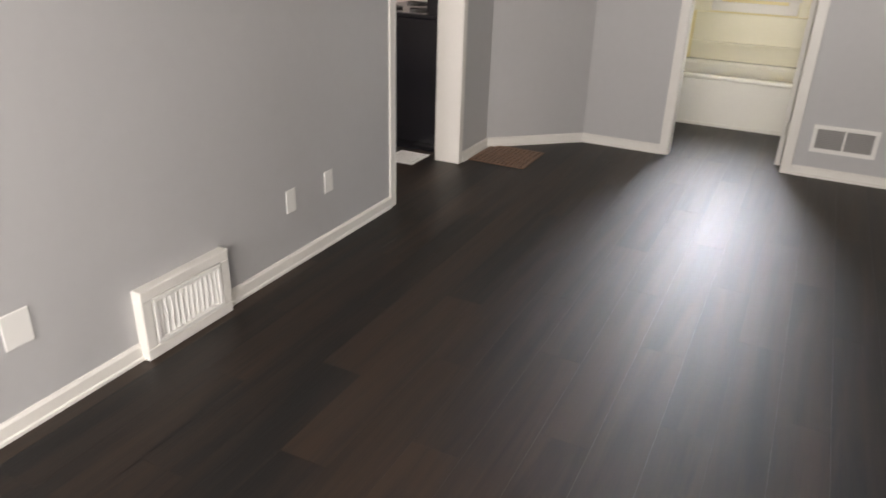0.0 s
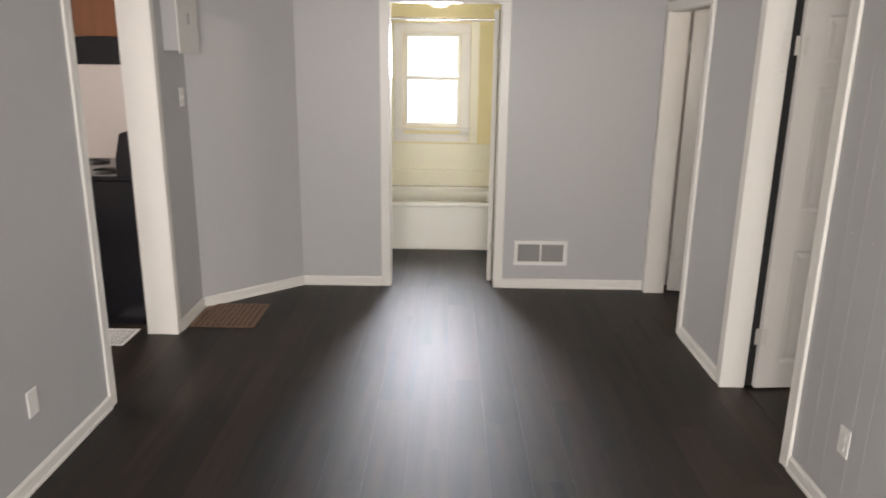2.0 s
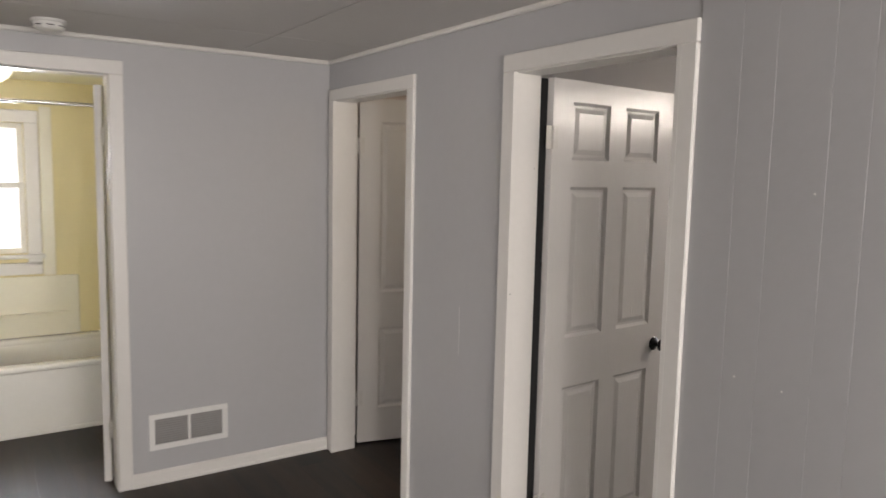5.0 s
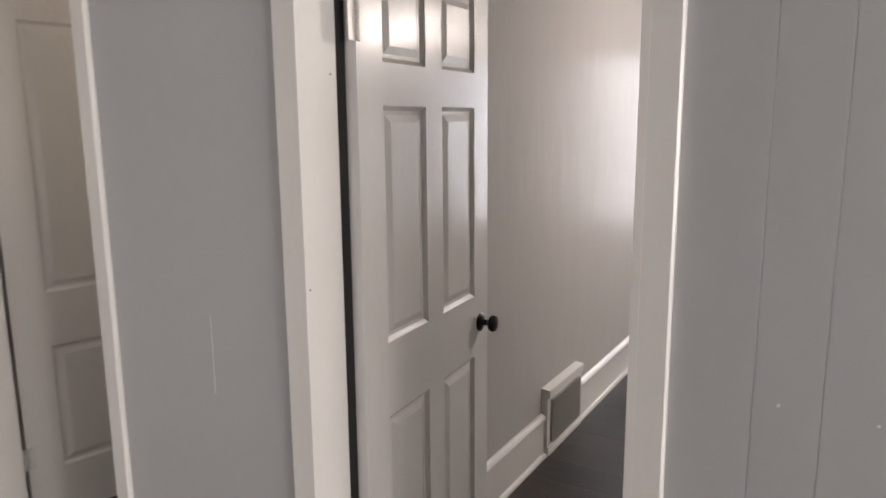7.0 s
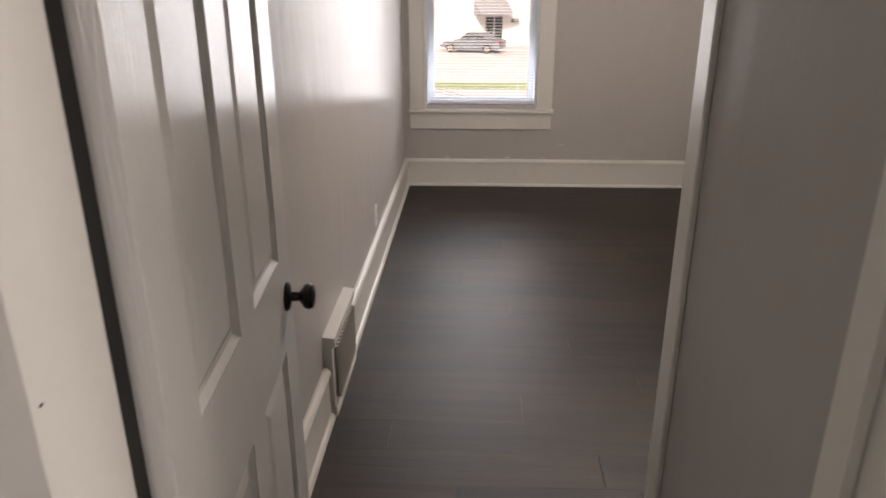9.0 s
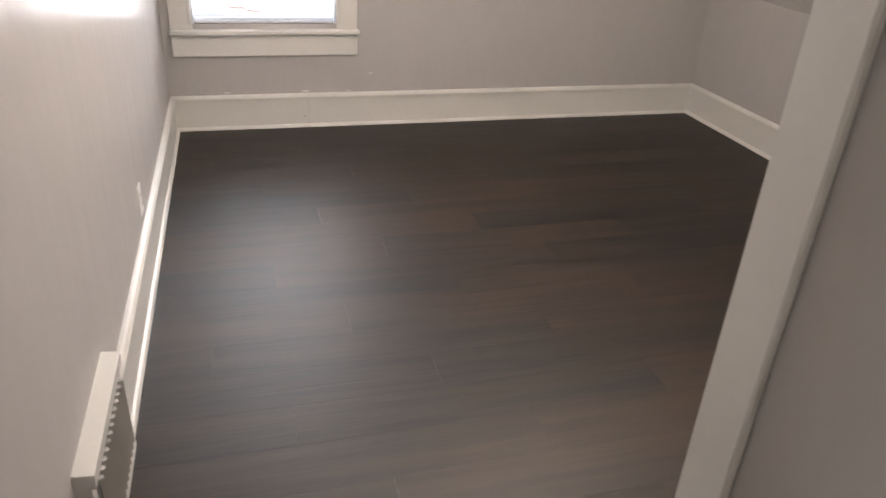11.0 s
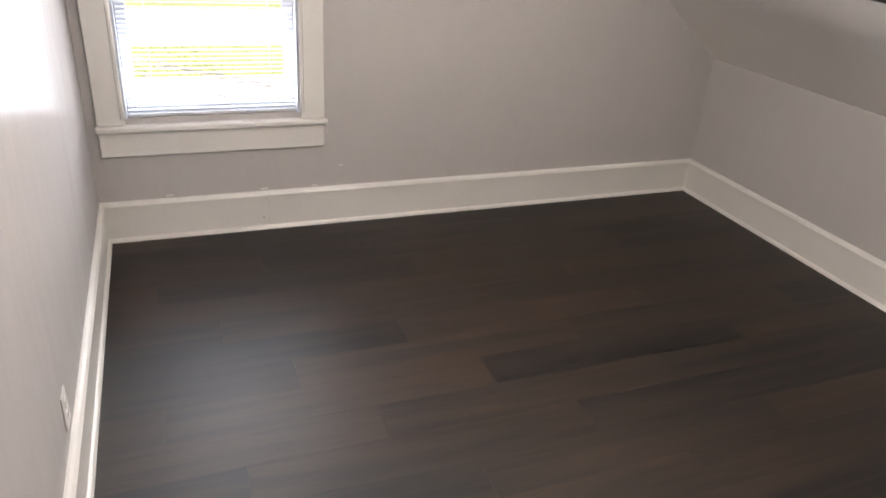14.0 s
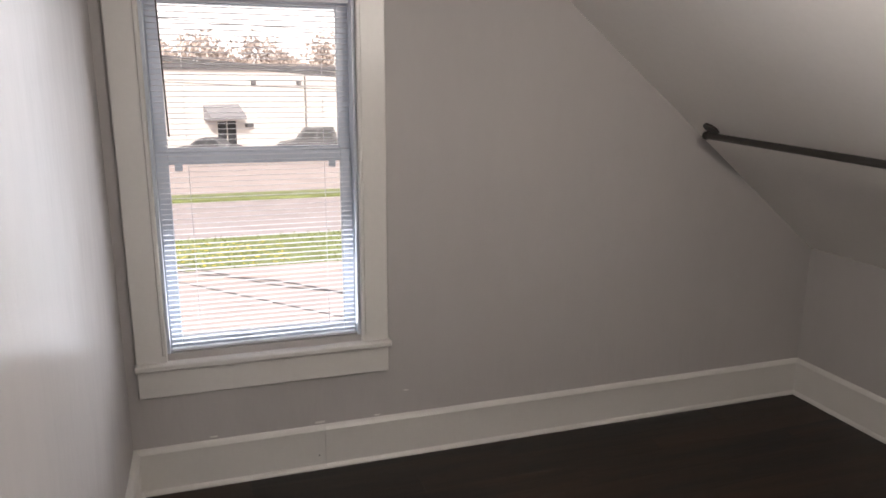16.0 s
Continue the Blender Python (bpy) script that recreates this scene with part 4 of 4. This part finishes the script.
for i, (x, y, h) in enumerate([(87, -17, 14), (88, -9, 14.5), (88, -1, 15), (86, 7, 14.5), (84, -24, 11.5), (83, -19.5, 11), (85, -15, 10), (82, -11, 10.5), (84, -7, 11), (83, -3, 11.5), (85, 1, 12), (84, 5, 11), (90, -21, 12), (91, -13, 12), (90, -5, 12.5), (91, 3, 13)]):
    tree("bare reddish-brown tree behind the building", x, y, h * 0.76, i + 1)


line = thing("utility_line", "overhead utility cables between wooden poles", "utility line")
for y in (24, -36):
    part("pole", tube(bmesh.new(), (30, y, GROUND - 0.05), (30, y, 6.4), 0.15, 12, 0.11), BARK, line)


def cable(a, b, sag, r):
    bm = bmesh.new()
    a, b = Vector(a), Vector(b)
    pts = [a.lerp(b, i / 16) - Vector((0, 0, sag * 4 * (i / 16) * (1 - i / 16))) for i in range(17)]
    for p, q in zip(pts, pts[1:]):
        tube(bm, p, q, r, 6)
    part("cable", bm, ROOFEDGE, line)


cable((30, 24, 5.68), (30, -36, 3.16), 0.9, 0.022)
cable((30, 24, 5.7), (30, -36, 4.2), 0.3, 0.018)
for dz, sag in ((0, 0.4), (0.09, 0.33), (-0.07, 0.46)):
    cable((30, 24, 4.85 + dz), (30, -36, -0.13 - dz), sag, 0.035)
cable((30, 24, 3.09), (30, -36, 0.87), 0.6, 0.015)

# service drop close to the house: a twisted pair and a single wire
drop = thing("service_drop", "grey twisted service cables passing the window", "cable")
for y, z in ((10, 5.2), (-10, -1.0)):
    part("pole", tube(bmesh.new(), (7.5, y, GROUND - 0.05), (7.5, y, z), 0.1, 12, 0.08), BARK, drop)


def drop_wire(z0, z1, sag, r, turns=0.0, phase=0.0):
    bm = bmesh.new()
    n = 120 if turns else 30
    pts = []
    for i in range(n + 1):
        f = i / n
        a = phase + 2 * math.pi * turns * f
        pts.append(Vector((7.5 + 0.018 * math.cos(a) * bool(turns), 10 - 20 * f, z0 + (z1 - z0) * f - 4 * sag * f * (1 - f) + 0.018 * math.sin(a) * bool(turns))))
    for p, q in zip(pts, pts[1:]):
        tube(bm, p, q, r, 6)
    part("wire", bm, SHADOWGREY, drop, smooth=True)


drop_wire(3.88, -1.32, 0.5, 0.007, 14)
drop_wire(3.88, -1.32, 0.5, 0.007, 14, math.pi)
drop_wire(4.79, -2.15, 0.5, 0.006)

# the storey below
structure("wall_lower", boxes((-6.2, 1.3, -7.62, -7.5, GROUND, -0.06), (-6.2, 1.3, 2.0, 2.1, GROUND, -0.06), (-6.2, -6.1, -7.5, 2.0, GROUND, -0.06), (1.2, 1.3, -1.4, 2.0, GROUND, -0.06),
          (1.2, 1.3, -7.5, RY, GROUND, -0.06), (1.3, WX + 0.16, RY - 0.1, RY, GROUND, -0.06), (1.3, WX + 0.16, BY, BY + 0.1, GROUND, -0.06), (WX + 0.06, WX + 0.16, RY, BY, GROUND, -0.06)),
          WHITEWALL, "plain white outer wall of the storey below", "wall")

# ---- panel boards and floor planks ----
rnd = random.Random(7)
edges = [D2A - 0.068]
for w in (0.135, 0.102, 0.15, 0.095, 0.16, 0.12, 0.20, 0.10, 0.15, 0.18, 0.11, 0.16, 0.20, 0.12, 0.15, 0.10, 0.2, 0.15, 0.18, 0.12, 0.15, 0.2, 0.1, 0.16, 0.14, 0.2):
    edges.append(edges[-1] - w)
we = bpy.data.objects["wall_east"]
for a, b in zip(edges, edges[1:]):
    part("wall_board", boxes((-0.005, 0.0, b + 0.0002, a - 0.0002, 0.073, H - 0.022), bevel=0.0009), GREY, we)

floor = structure("floor", boxes((-3.36, T, -7.5, 0.115, -0.05, -0.004), (T, WX, RY, BY, -0.05, -0.004), (-2.66, -0.64, 0.115, BYB, -0.05, -0.004), (-6.1, -3.36, -4.1, 0.7, -0.05, -0.004),
                  (T, 1.2, BY, 0.115, -0.05, -0.004), (-3.36, -2.66, -7.5, 0.115, -0.049, -0.0045)), SUB, "dark brown wood-look plank floor", "floor")
plank_cache = {}


def plank(x0, x1, y0, y1):
    w, l = round(x1 - x0, 3), round(y1 - y0, 3)
    if w < 0.01 or l < 0.02:
        return
    if (w, l) not in plank_cache:
        bm = bmesh.new()
        g = 0.0002
        v = [bm.verts.new(p) for p in ((g, g, -0.0035), (w - g, g, -0.0035), (w - g, l - g, -0.0035), (g, l - g, -0.0035))]
        b = 0.0001
        u = [bm.verts.new(p) for p in ((g + b, g + b, 0), (w - g - b, g + b, 0), (w - g - b, l - g - b, 0), (g + b, l - g - b, 0))]
        for i in range(4):
            bm.faces.new((v[i], v[(i + 1) % 4], u[(i + 1) % 4], u[i]))
        bm.faces.new(u)
        ob = part("plank", bm, PLANK, floor)
        plank_cache[(w, l)] = ob.data
    else:
        ob = new("plank", plank_cache[(w, l)])
        ob.parent = floor
    ob.matrix_local = pose(x0, y0, 0)


def planks(x0, x1, y0, y1, first, shift):
    """Rows of planks along y, cut off at the room's edges."""
    k = math.floor((x0 - first) / 0.18)
    while first + k * 0.18 < x1:
        a, b = max(x0, first + k * 0.18), min(x1, first + (k + 1) * 0.18)
        y = y0 - ((k * 0.487 + shift) % 1.22)
        while y < y1:
            plank(a, b, max(y0, y), min(y1, y + 1.22))
            y += 1.22
        k += 1


planks(XL, -0.0, -7.5, 0.0, -1.512, 0.25)
planks(-2.65, -0.65, 0.0, 1.08, -1.512, 0.25)
planks(0.0, T, D2A, D2B, 0.0, 0.3)
planks(0.0, T, D1A, D1B, 0.0, 0.3)
planks(T, 1.2, PY, BY, -1.512 + 0.01, 0.6)
planks(1.2, WX, RY, BY, -1.512 + 0.01, 0.6)
planks(T, 1.2, -1.43, 0.115, -1.512, 0.1)
planks(-4.9, XL, -2.4, -0.5, -1.512, 0.5)
